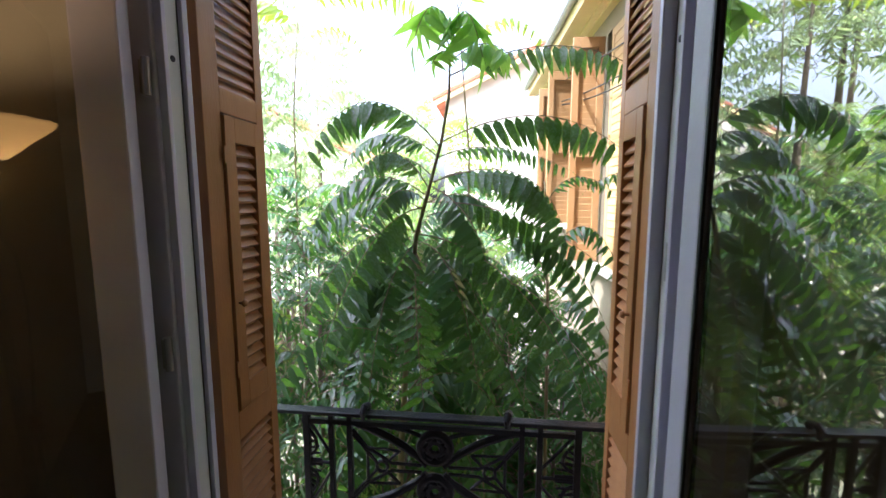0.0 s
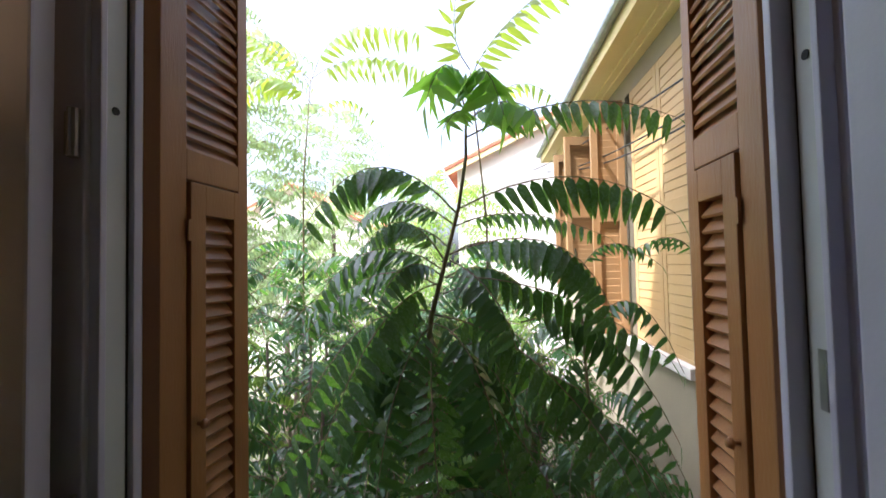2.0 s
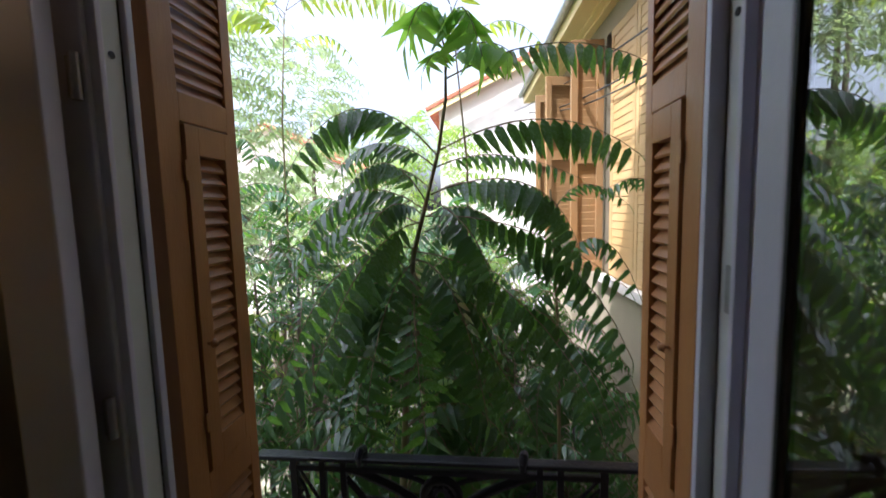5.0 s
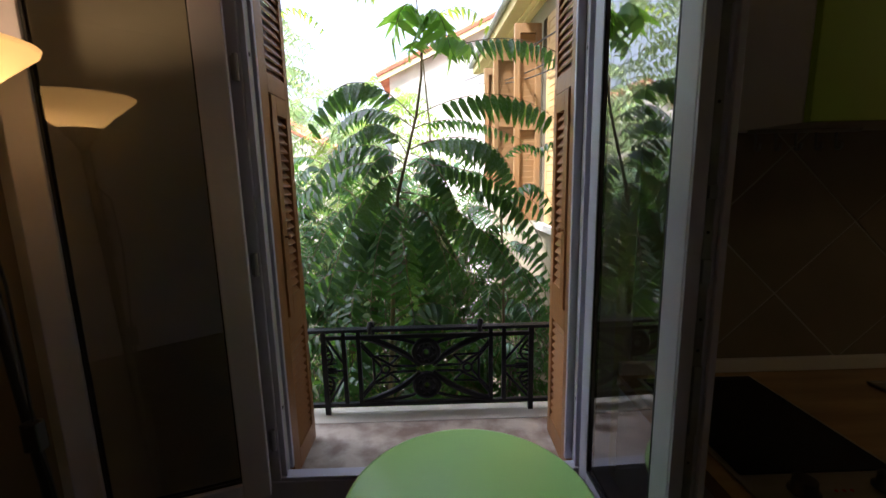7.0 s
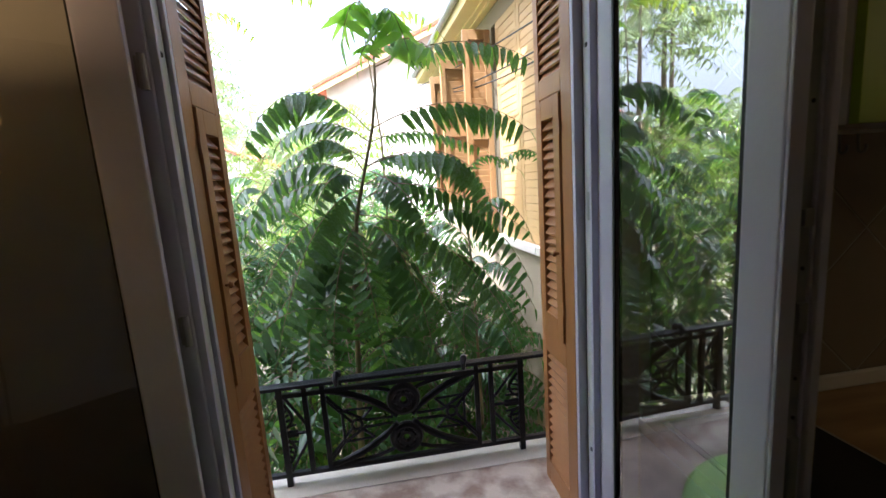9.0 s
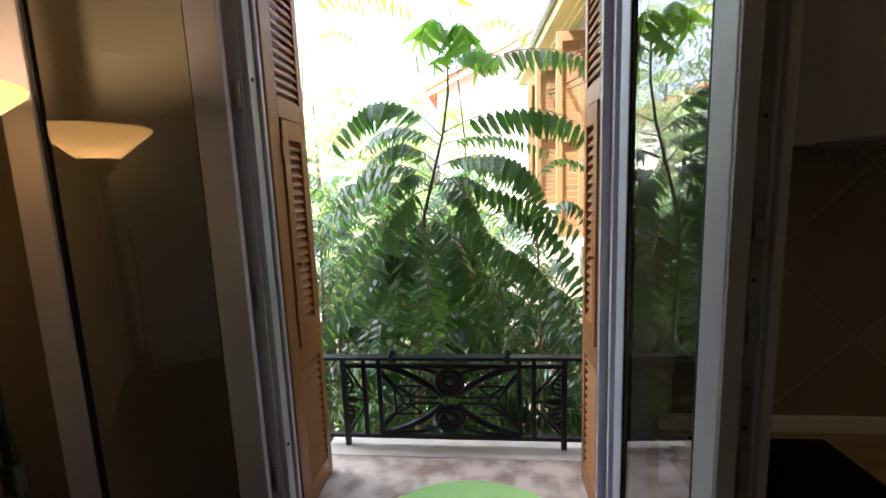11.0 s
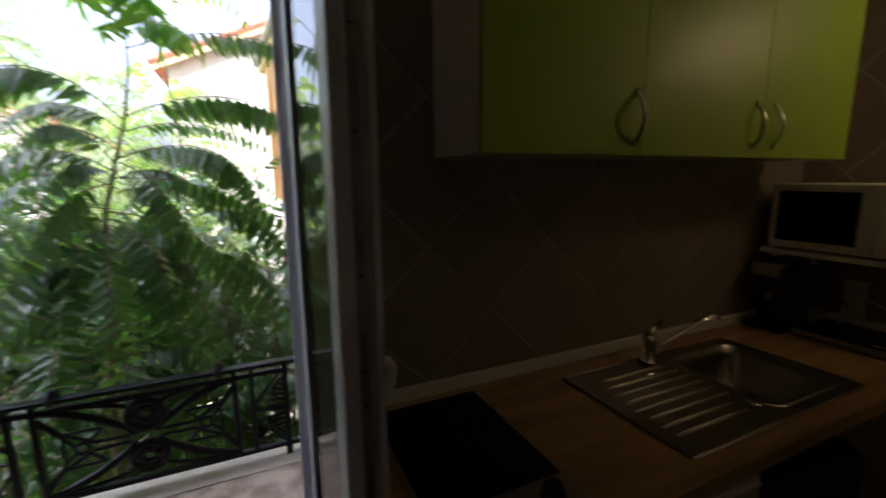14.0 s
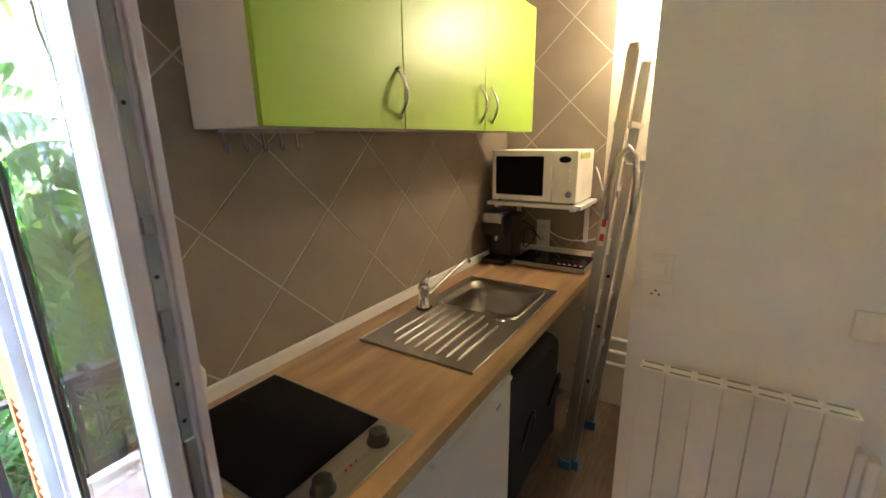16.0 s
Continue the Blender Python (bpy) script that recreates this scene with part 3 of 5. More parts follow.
# ---- floor lamp ----
def floor_lamp():
    base, top = Vector((-0.045, -0.41, 0)), Vector((-0.112, -0.45, 1.66))
    w = thing("floor_lamp", base, "black floor lamp with a lit opal bowl shade beside the window", "lamp")
    part("foot", lathe(bmesh.new(), [(0.12, 0), (0.12, 0.012), (0.05, 0.025), (0.014, 0.03)], base.x, base.y, 32), M_BLACK, w, smooth=True)
    bm = bmesh.new()
    tube(bm, [base + Vector((0, 0, 0.02)), base.lerp(top, 0.5), top], 0.011, 12)
    part("pole", bm, M_BLACK, w, smooth=True)
    cx, cy = top.x, top.y
    part("shade_holder", lathe(bmesh.new(), [(0.012, 1.600), (0.02, 1.620), (0.050, 1.663), (0.045, 1.663)], cx, cy, 32), M_BLACK, w, "black shade holder", smooth=True)
    part("shade", lathe(bmesh.new(), [(0.050, 1.663), (0.09, 1.70), (0.138, 1.740), (0.142, 1.750), (0.136, 1.745), (0.087, 1.704), (0.045, 1.669)], cx, cy, 48, close=False), M_SHADE, w, "lit white opal bowl shade", smooth=True)
    bm = bmesh.new()
    pts = [base.lerp(top, 0.90) + Vector((0.012, -0.01, 0)), base.lerp(top, 0.88) + Vector((0.035, -0.012, 0)), base.lerp(top, 0.80) + Vector((0.04, -0.012, 0)), base.lerp(top, 0.7) + Vector((0.03, -0.012, 0)),
           base.lerp(top, 0.62) + Vector((0.018, -0.012, 0)), base.lerp(top, 0.45) + Vector((0.028, -0.012, 0)), base.lerp(top, 0.3) + Vector((0.03, -0.012, 0)), base.lerp(top, 0.1) + Vector((0.045, -0.012, 0)), base + Vector((0.1, 0.0, 0.004))]
    tube(bm, pts, 0.003, 6)
    part("cable", bm, M_BLACK, w, smooth=True)
    sw = base.lerp(top, 0.62) + Vector((0.018, -0.014, 0))
    part("foot_switch", boxes((sw.x - 0.016, sw.x + 0.016, sw.y - 0.012, sw.y + 0.012, sw.z - 0.03, sw.z + 0.03), bevel=0.004), M_BLACK, w, "black cord switch")
    lamp = new("lamp_light", bpy.data.lights.new("lamp_light", "POINT"))
    lamp.data.energy, lamp.data.color, lamp.data.shadow_soft_size = LAMP_POWER, (1.0, 0.62, 0.28), 0.035
    lamp.location = (cx, cy, 1.708)
    return w


floor_lamp()


# ---- kitchen ----
WT = 0.90
worktop = thing("worktop", (2.4, -0.31, WT - 0.038), "light oak laminate kitchen worktop along the tiled wall", "worktop")
HX0, HX1, HY0, HY1 = 1.30, 1.635, -0.565, -0.055
SX0, SX1, SY0, SY1 = 1.93, 2.735, -0.56, -0.115
BX0 = 2.33  # where the bowl begins
# the worktop leaves a hole for the bowl
part("board", boxes((1.262, BX0, -0.62, -0.004, WT - 0.038, WT), (BX0, SX1 - 0.03, -0.62, SY0 + 0.03, WT - 0.038, WT), (BX0, SX1 - 0.03, SY1 - 0.03, -0.004, WT - 0.038, WT),
                    (SX1 - 0.03, XE - 0.002, -0.62, -0.004, WT - 0.038, WT)), M_WORKTOP, worktop)
part("upstand", boxes((1.262, XE - 0.004, -0.028, -0.012, WT + 0.0005, WT + 0.042), (XE - 0.03, XE - 0.014, -0.60, -0.03, WT + 0.0005, WT + 0.042), bevel=0.004), M_WHITE, worktop, "white plastic edge strip")


def hob():
    w = thing("ceramic_hob", (1.47, -0.31, WT), "two-ring black ceramic hob with steel trim set in the worktop", "hob")
    part("trim", boxes((HX0, HX1, HY0, HY1, WT + 0.0005, WT + 0.006), bevel=0.002), M_HOB_TRIM, w, "brushed steel trim")
    part("glass_plate", boxes((HX0 + 0.012, HX1 - 0.012, HY0 + 0.10, HY1 - 0.010, WT + 0.0055, WT + 0.009), bevel=0.001), M_BLACK_GLASS, w, "black ceramic glass")
    for x in (1.40, 1.565):
        part("knob", lathe(bmesh.new(), [(0.027, WT + 0.006), (0.026, WT + 0.010), (0.021, WT + 0.013), (0.020, WT + 0.032), (0.016, WT + 0.034)], x, HY0 + 0.052, 24), M_BLACK, w, "black control knob", smooth=True)
    for x in (1.46, 1.475, 1.49):
        part("lamp_dot", lathe(bmesh.new(), [(0.003, WT + 0.006), (0.003, WT + 0.0075)], x, HY0 + 0.05, 10), M_REDPRINT, w)
    return w


hob()


def sink():
    w = thing("sink", (2.33, -0.34, WT), "stainless steel sink with a ribbed drainer set in the worktop", "sink")
    z = WT
    bm = bmesh.new()
    t = z + 0.005
    dx1 = BX0 + 0.02
    box(bm, SX0, dx1, SY0, SY1, z + 0.0005, t)
    box(bm, dx1, SX1, SY0, SY0 + 0.05, z + 0.0005, t)
    box(bm, dx1, SX1, SY1 - 0.05, SY1, z + 0.0005, t)
    box(bm, SX1 - 0.035, SX1, SY0 + 0.05, SY1 - 0.05, z + 0.0005, t)
    part("rim", bm, M_SINK, w, "stainless rim and drainer plate")
    bm = bmesh.new()
    tube(bm, [(SX0, SY0, t), (SX1, SY0, t), (SX1, SY1, t), (SX0, SY1, t)], 0.0035, 6, closed=True)
    part("rolled_edge", bm, M_SINK, w)
    # bowl: rounded, open at the top
    def ring(x0, x1, y0, y1, r, zz):
        out = []
        for cx, cy, a in ((x1 - r, y1 - r, 0), (x0 + r, y1 - r, 90), (x0 + r, y0 + r, 180), (x1 - r, y0 + r, 270)):
            for i in range(6):
                q = radians(a + i * 18)
                out.append((cx + r * math.cos(q), cy + r * math.sin(q), zz))
        return out
    bm = bmesh.new()
    bx0, bx1, by0, by1 = dx1, SX1 - 0.035, SY0 + 0.05, SY1 - 0.05
    rings = [ring(bx0 - 0.012, bx1 + 0.012, by0 - 0.012, by1 + 0.012, 0.05, t + 0.0003), ring(bx0 - 0.010, bx1 + 0.010, by0 - 0.010, by1 + 0.010, 0.05, t + 0.0022), ring(bx0 + 0.002, bx1 - 0.002, by0 + 0.002, by1 - 0.002, 0.05, t + 0.0018), ring(bx0 + 0.004, bx1 - 0.004, by0 + 0.004, by1 - 0.004, 0.06, z - 0.03),
             ring(bx0 + 0.012, bx1 - 0.012, by0 + 0.012, by1 - 0.012, 0.06, z - 0.13), ring(bx0 + 0.04, bx1 - 0.04, by0 + 0.04, by1 - 0.04, 0.05, z - 0.152), ring(bx0 + 0.13, bx1 - 0.13, by0 + 0.13, by1 - 0.13, 0.03, z - 0.156)]
    vs = [[bm.verts.new(p) for p in r] for r in rings]
    for a, b in zip(vs, vs[1:]):
        for j in range(24):
            bm.faces.new((a[j], a[(j + 1) % 24], b[(j + 1) % 24], b[j]))
    bm.faces.new(vs[-1])
    part("bowl", bm, M_SINK, w, "deep stainless bowl", smooth=True)
    part("drain", lathe(bmesh.new(), [(0.035, z - 0.156), (0.033, z - 0.152), (0.012, z - 0.154)], 0.5 * (bx0 + bx1), 0.5 * (by0 + by1), 24), M_CHROME, w, smooth=True)
    for i in range(8):
        y = SY1 - 0.075 - i * 0.042
        xa, xb = SX0 + 0.045 + (0.05 if i == 0 else 0), BX0 - 0.012 - (0.05 if i > 5 else 0)
        part("drainer_rib", tube(bmesh.new(), [(xa, y, t + 0.0005), (xa + 0.012, y, t + 0.001), (xb - 0.012, y, t + 0.001), (xb, y, t + 0.0005)], [0.002, 0.0055, 0.0055, 0.002], 8), M_SINK, w, smooth=True)
    part("overflow", lathe(bmesh.new(), [(0.02, t), (0.018, t + 0.003), (0.01, t + 0.003)], BX0 - 0.01, SY0 + 0.09, 18), M_CHROME, w, smooth=True)
    return w


sink()


def tap():
    x, y, z = 2.275, -0.150, WT + 0.0055
    w = thing("mixer_tap", (x, y, z), "chrome single-lever mixer tap on the sink's rim", "tap")
    part("base_ring", lathe(bmesh.new(), [(0.034, z), (0.033, z + 0.005), (0.024, z + 0.006)], x, y, 24), M_BLACK, w, smooth=True)
    part("body", lathe(bmesh.new(), [(0.026, z + 0.0061), (0.026, z + 0.008), (0.022, z + 0.01), (0.021, z + 0.075), (0.024, z + 0.085), (0.020, z + 0.10)], x, y, 24), M_CHROME, w, smooth=True)
    bm = bmesh.new()
    tube(bm, [(x, y, z + 0.05), (x + 0.05, y - 0.01, z + 0.06), (x + 0.17, y - 0.035, z + 0.115), (x + 0.26, y - 0.05, z + 0.148), (x + 0.285, y - 0.053, z + 0.135)], [0.011, 0.009, 0.008, 0.009, 0.010], 12)
    part("spout", bm, M_CHROME, w, smooth=True)
    bm = bmesh.new()
    tube(bm, [(x, y, z + 0.098), (x + 0.018, y + 0.004, z + 0.112), (x + 0.080, y + 0.018, z + 0.135)], [0.018, 0.014, 0.005], 12)
    part("lever", bm, M_CHROME, w, smooth=True)
    return w


tap()


def bow_handle(x, y, z0, z1, parent, mat=None):
    bm = bmesh.new()
    pts = [(x, y + 0.001, z0)] + [(x, y - 0.030 * math.sin(math.pi * i / 10), z0 + (z1 - z0) * i / 10) for i in range(1, 10)] + [(x, y + 0.001, z1)]
    tube(bm, pts, [0.007] + [0.0055] * 9 + [0.007], 10)
    return part("handle", bm, mat or M_CHROME, parent, "curved chrome bow handle", smooth=True)


CY = -0.28
CZ0, CZ1 = 1.605, 2.175
for x0, x1, doors in ((1.525, 2.02, ((1.527, 2.018, 1.993),)), (2.02, 3.09, ((2.022, 2.553, 2.512), (2.557, 3.088, 2.610)))):
    c = thing("wall_cabinet", (x0, -0.01, CZ0), "lime green fronted white kitchen wall cabinet", "cabinet", "wall cabinets")
    part("body", boxes((x0 + 0.001, x1 - 0.001, CY + 0.02, -0.012, CZ0, CZ1), bevel=0.0015), M_WHITE, c, "white melamine carcass")
    for a, b, hx in doors:
        d = part("door", boxes((a, b, CY, CY + 0.018, CZ0, CZ1), bevel=0.0015), M_LIME, c, "glossy lime green door")
        bow_handle(hx, CY, 1.635, 1.775, d)

bm = bmesh.new()
hr = thing("hook_rail", (1.72, -0.10, CZ0 - 0.012), "steel hook rail with five hooks under the wall cabinet", "hook rail")
part("bar", boxes((1.52, 1.80, -0.125, -0.105, CZ0 - 0.010, CZ0 - 0.001)), M_STEEL, hr)
for i in range(5):
    x = 1.535 + i * 0.052
    bm = bmesh.new()
    tube(bm, [(x, -0.115, CZ0 - 0.008), (x, -0.118, CZ0 - 0.045)] + arc((x, -0.126, CZ0 - 0.045), 0.008, 0, -180, 6, "yz") + [(x, -0.134, CZ0 - 0.035)], 0.003, 8)
    part("hook", bm, M_STEEL, hr, smooth=True)


def fridge():
    x0, x1, y0, y1, z1 = 1.66, 2.19, -0.575, -0.05, 0.845
    w = thing("fridge", ((x0 + x1) / 2, -0.3, 0), "white fridge under the kitchen worktop", "fridge")
    part("body", boxes((x0, x1, y0 + 0.045, y1, 0.03, z1), bevel=0.004), M_WHITE, w)
    d = part("door", boxes((x0, x1, y0, y0 + 0.042, 0.06, z1 - 0.055), bevel=0.008), M_WHITE, w, "white fridge door")
    part("top_trim", boxes((x0, x1, y0 + 0.003, y0 + 0.04, z1 - 0.050, z1), bevel=0.004), M_WHITE, w)
    part("grip", boxes((x0 + 0.02, x1 - 0.02, y0 - 0.014, y0, z1 - 0.075, z1 - 0.062), bevel=0.003), M_WHITE, d)
    part("badge", boxes((x1 - 0.12, x1 - 0.085, y0 - 0.002, y0 + 0.001, 0.70, 0.71)), M_STEEL, d)
    for x in (x0 + 0.04, x1 - 0.04):
        part("foot", lathe(bmesh.new(), [(0.015, 0), (0.015, 0.032)], x, y0 + 0.08, 12), M_BLACK, w)
    return w


fridge()
cu = thing("base_cabinet", (1.45, -0.3, 0), "white kitchen base cabinet under the hob", "cabinet")
part("body", boxes((1.266, 1.65, -0.57, -0.016, 0.10, WT - 0.039), bevel=0.002), M_WHITE, cu)
part("plinth", boxes((1.266, 1.65, -0.53, -0.51, 0.0, 0.099)), M_WHITE, cu)
part("door", boxes((1.269, 1.647, -0.590, -0.572, 0.102, WT - 0.042), bevel=0.002), M_WHITE, cu)


def microwave():
    x0, x1, y0, y1, z0, z1 = 3.055, 3.37, -0.53, -0.075, 1.245, 1.515
    w = thing("microwave", ((x0 + x1) / 2, (y0 + y1) / 2, z0), "cream white microwave with a dark door window on the wall shelf", "microwave")
    part("body", boxes((x0 + 0.02, x1, y0, y1, z0 + 0.008, z1), bevel=0.008), M_PLASTIC, w)
    d = part("door", boxes((x0, x0 + 0.0195, y0 + 0.125, y1, z0 + 0.010, z1 - 0.001), bevel=0.004), M_PLASTIC, w)
    part("door_window", boxes((x0 - 0.002, x0 + 0.002, y0 + 0.17, y1 - 0.022, z0 + 0.040, z1 - 0.03), bevel=0.001), M_BLACK_GLASS, d, "dark glass window")
    p = part("control_panel", boxes((x0, x0 + 0.0195, y0, y0 + 0.122, z0 + 0.010, z1 - 0.001), bevel=0.004), M_PLASTIC, w)
    bm = bmesh.new()
    tube(bm, [(x0 + 0.001, y0 + 0.062, z1 - 0.045), (x0 - 0.003, y0 + 0.062, z1 - 0.045)], 0.02, 20)
    for v in bm.verts:
        v.co.y = y0 + 0.062 + (v.co.y - y0 - 0.062) * 1.5
        v.co.z = z1 - 0.045 + (v.co.z - z1 + 0.045) * 0.8
    part("display", bm, M_BLACK_GLASS, p, "oval dark display")
    for yy, zz, r in ((0.038, z0 + 0.055, 0.017), (0.075, z0 + 0.115, 0.009), (0.04, z0 + 0.12, 0.006), (0.04, z0 + 0.145, 0.006), (0.04, z0 + 0.17, 0.006)):
        bm = bmesh.new()
        tube(bm, [(x0 + 0.001, y0 + yy, zz), (x0 - 0.010, y0 + yy, zz)], [r, r * 0.85], 18)
        part("knob", bm, M_PLASTIC if r < 0.01 else M_CHROME, p, smooth=False)
    for i in range(4):
        part("sticker", boxes((x0 + 0.04 + i * 0.05, x0 + 0.075 + i * 0.05, y0 - 0.0012, y0 + 0.001, z1 - 0.045, z1 - 0.015)), M_YGREEN, w, "yellow-green sticker")
    part("vent", boxes((x1 - 0.10, x1 - 0.05, y0 - 0.001, y0 + 0.001, z0 + 0.09, z0 + 0.15)), M_PLASTIC, w)
    for fx in (x0 + 0.04, x1 - 0.03):
        for fy in (y0 + 0.03, y1 - 0.03):
            part("foot", lathe(bmesh.new(), [(0.01, z0), (0.01, z0 + 0.009)], fx, fy, 10), M_BLACK, w)
    return w


microwave()
shelf = thing("wall_shelf", (3.2, -0.31, 1.22), "white wall shelf on steel brackets", "shelf")
part("board", boxes((3.045, XE - 0.012, -0.56, -0.05, 1.225, 1.245), bevel=0.002), M_WHITE, shelf)
for y in (-0.51, -0.10):
    br = part("bracket", boxes((XE - 0.022, XE - 0.012, y - 0.012, y + 0.012, 0.99, 1.224), (3.06, XE - 0.022, y - 0.012, y + 0.012, 1.212, 1.224)), M_WHITE, shelf, "white shelf bracket")


def coffee_machine():
    x0, x1, y0, y1, z0 = 2.99, 3.22, -0.185, -0.045, WT + 0.0008
    w = thing("coffee_machine", ((x0 + x1) / 2, (y0 + y1) / 2, z0), "black capsule coffee machine with a steel lever", "coffee machine")
    part("base", boxes((x0, x1, y0, y1, z0, z0 + 0.03), bevel=0.006), M_BLACK, w)
    part("body", boxes((x0 + 0.09, x1, y0, y1, z0 + 0.03, z0 + 0.27), bevel=0.012), M_BLACK, w)
    part("head", boxes((x0 + 0.005, x0 + 0.09, y0 + 0.015, y1 - 0.015, z0 + 0.16, z0 + 0.27), bevel=0.012), M_BLACK, w)
    part("lever", boxes((x0, x0 + 0.10, y0 + 0.02, y1 - 0.02, z0 + 0.272, z0 + 0.287), (x0 - 0.012, x0, y0 + 0.02, y1 - 0.02, z0 + 0.235, z0 + 0.287), bevel=0.004), M_CHROME, w, "steel lever")
    bm = bmesh.new()
    tube(bm, [(x0 + 0.04, (y0 + y1) / 2, z0 + 0.16), (x0 + 0.04, (y0 + y1) / 2, z0 + 0.13)], 0.014, 14)
    part("spout", bm, M_CHROME, w)
    return w


coffee_machine()


def portable_hob():
    x0, x1, y0, y1, z0 = 3.035, 3.285, -0.60, -0.21, WT + 0.0008
    w = thing("portable_hob", ((x0 + x1) / 2, (y0 + y1) / 2, z0), "slim black portable hotplate lying on the worktop", "hotplate")
    part("body", boxes((x0, x1, y0, y1, z0 + 0.006, z0 + 0.030), bevel=0.004), M_STEEL, w, "grey metal body")
    part("plate", boxes((x0 + 0.006, x1 - 0.006, y0 + 0.006, y1 - 0.006, z0 + 0.0295, z0 + 0.036), bevel=0.002), M_BLACK_GLASS, w, "black glass top")
    for i in range(5):
        part("button", boxes((x0 + 0.02, x0 + 0.032, y0 + 0.02 + i * 0.028, y0 + 0.034 + i * 0.028, z0 + 0.0355, z0 + 0.037)), M_WHITE, w)
    for i in range(3):
        part("button", boxes((x0 + 0.05, x0 + 0.056, y0 + 0.025 + i * 0.03, y0 + 0.045 + i * 0.03, z0 + 0.0355, z0 + 0.037)), M_REDPRINT, w)
    part("ring_mark", lathe(bmesh.new(), [(0.085, z0 + 0.0355), (0.085, z0 + 0.0364), (0.083, z0 + 0.0364), (0.083, z0 + 0.0355)], x0 + 0.14, y0 + 0.26, 40, close=False), M_STEEL, w)
    for fx in (x0 + 0.03, x1 - 0.03):
        for fy in (y0 + 0.03, y1 - 0.03):
            part("foot", lathe(bmesh.new(), [(0.01, z0), (0.01, z0 + 0.007)], fx, fy, 10), M_BLACK, w)
    return w


portable_hob()


def wall_plate(name, center, normal, label, category, kind_, size=0.08):
    """A French wall plate; normal '-x'."""
    x, y, z = center
    h = size / 2
    w = thing(name, (x, y, z), label, category)
    part("plate", boxes((x - 0.010, x - 0.0005, y - h, y + h, z - h, z + h), bevel=0.003), M_PLASTIC, w)
    if kind_ == "switch":
        part("rocker", boxes((x - 0.014, x - 0.0095, y - 0.022, y + 0.022, z - 0.022, z + 0.022), bevel=0.003), M_PLASTIC, w)
    elif kind_ == "socket":
        bm = bmesh.new()
        tube(bm, [(x - 0.0115, y, z), (x - 0.0095, y, z)], 0.022, 28)
        part("well", bm, M_PLASTIC, w)
        for dy, dz in ((-0.0095, 0), (0.0095, 0), (0, 0.011)):
            bm = bmesh.new()
            tube(bm, [(x - 0.0122, y + dy, z + dz), (x - 0.011, y + dy, z + dz)], 0.0032, 10)
            part("pin_hole", bm, M_BLACK, w)
    return w


wall_plate("light_switch", (XP, -0.985, 1.208), "-x", "white square light switch on the white partition wall", "light switch", "switch")
wall_plate("power_socket", (XP, -0.988, 1.128), "-x", "white square power socket under the light switch", "socket", "socket")
wall_plate("power_socket", (XE - 0.010, -0.26, 1.06), "-x", "white power socket on the tiled end wall", "socket", "socket")
wall_plate("power_socket", (XE - 0.010, -0.26, 0.98), "-x", "white power socket on the tiled end wall", "socket", "socket")
wall_plate("thermostat", (XP, -1.452, 1.128), "-x", "white thermostat plate above the radiator", "thermostat", "plain", 0.075)


def radiator():
    x1, y0, y1, z0, z1 = XP - 0.03, -1.455, -0.975, 0.33, 0.925
    w = thing("radiator", (x1, (y0 + y1) / 2, z0), "white ribbed electric radiator on the white partition wall", "radiator")
    n = 7
    for i in range(n):
        a = y1 - (i + 1) * (y1 - y0) / n
        b = y1 - i * (y1 - y0) / n
        part("rib", boxes((x1 - 0.050, x1 - 0.004, a + 0.0012, b - 0.0012, z0, z1 - 0.008), bevel=0.002), M_WHITE, w, "white radiator rib")
        g = part("top_grille", boxes((x1 - 0.052, x1 - 0.002, a + 0.0008, b - 0.0008, z1 - 0.007, z1), bevel=0.001), M_PLASTIC, w, "cream top grille")
        for xs in (x1 - 0.049, x1 - 0.014):
            part("slot", boxes((xs, xs + 0.009, a + 0.008, b - 0.008, z1 - 0.001, z1 + 0.0005)), M_GRILLE, g)
    part("end_cap", boxes((x1 - 0.046, x1 - 0.008, y0 - 0.022, y0 - 0.002, z0 + 0.02, z1 - 0.09), bevel=0.005), M_WHITE, w)
    part("control_box", boxes((x1 - 0.055, x1 - 0.015, y0 - 0.05, y0 - 0.023, z1 - 0.26, z1 - 0.10), bevel=0.006), M_WHITE, w, "white control box")
    for y in (y0 + 0.12, y1 - 0.12):
        part("bracket", boxes((x1 - 0.004, XP - 0.001, y - 0.015, y + 0.015, z0 + 0.05, z1 - 0.05)), M_WHITE, w)
    return w


radiator()


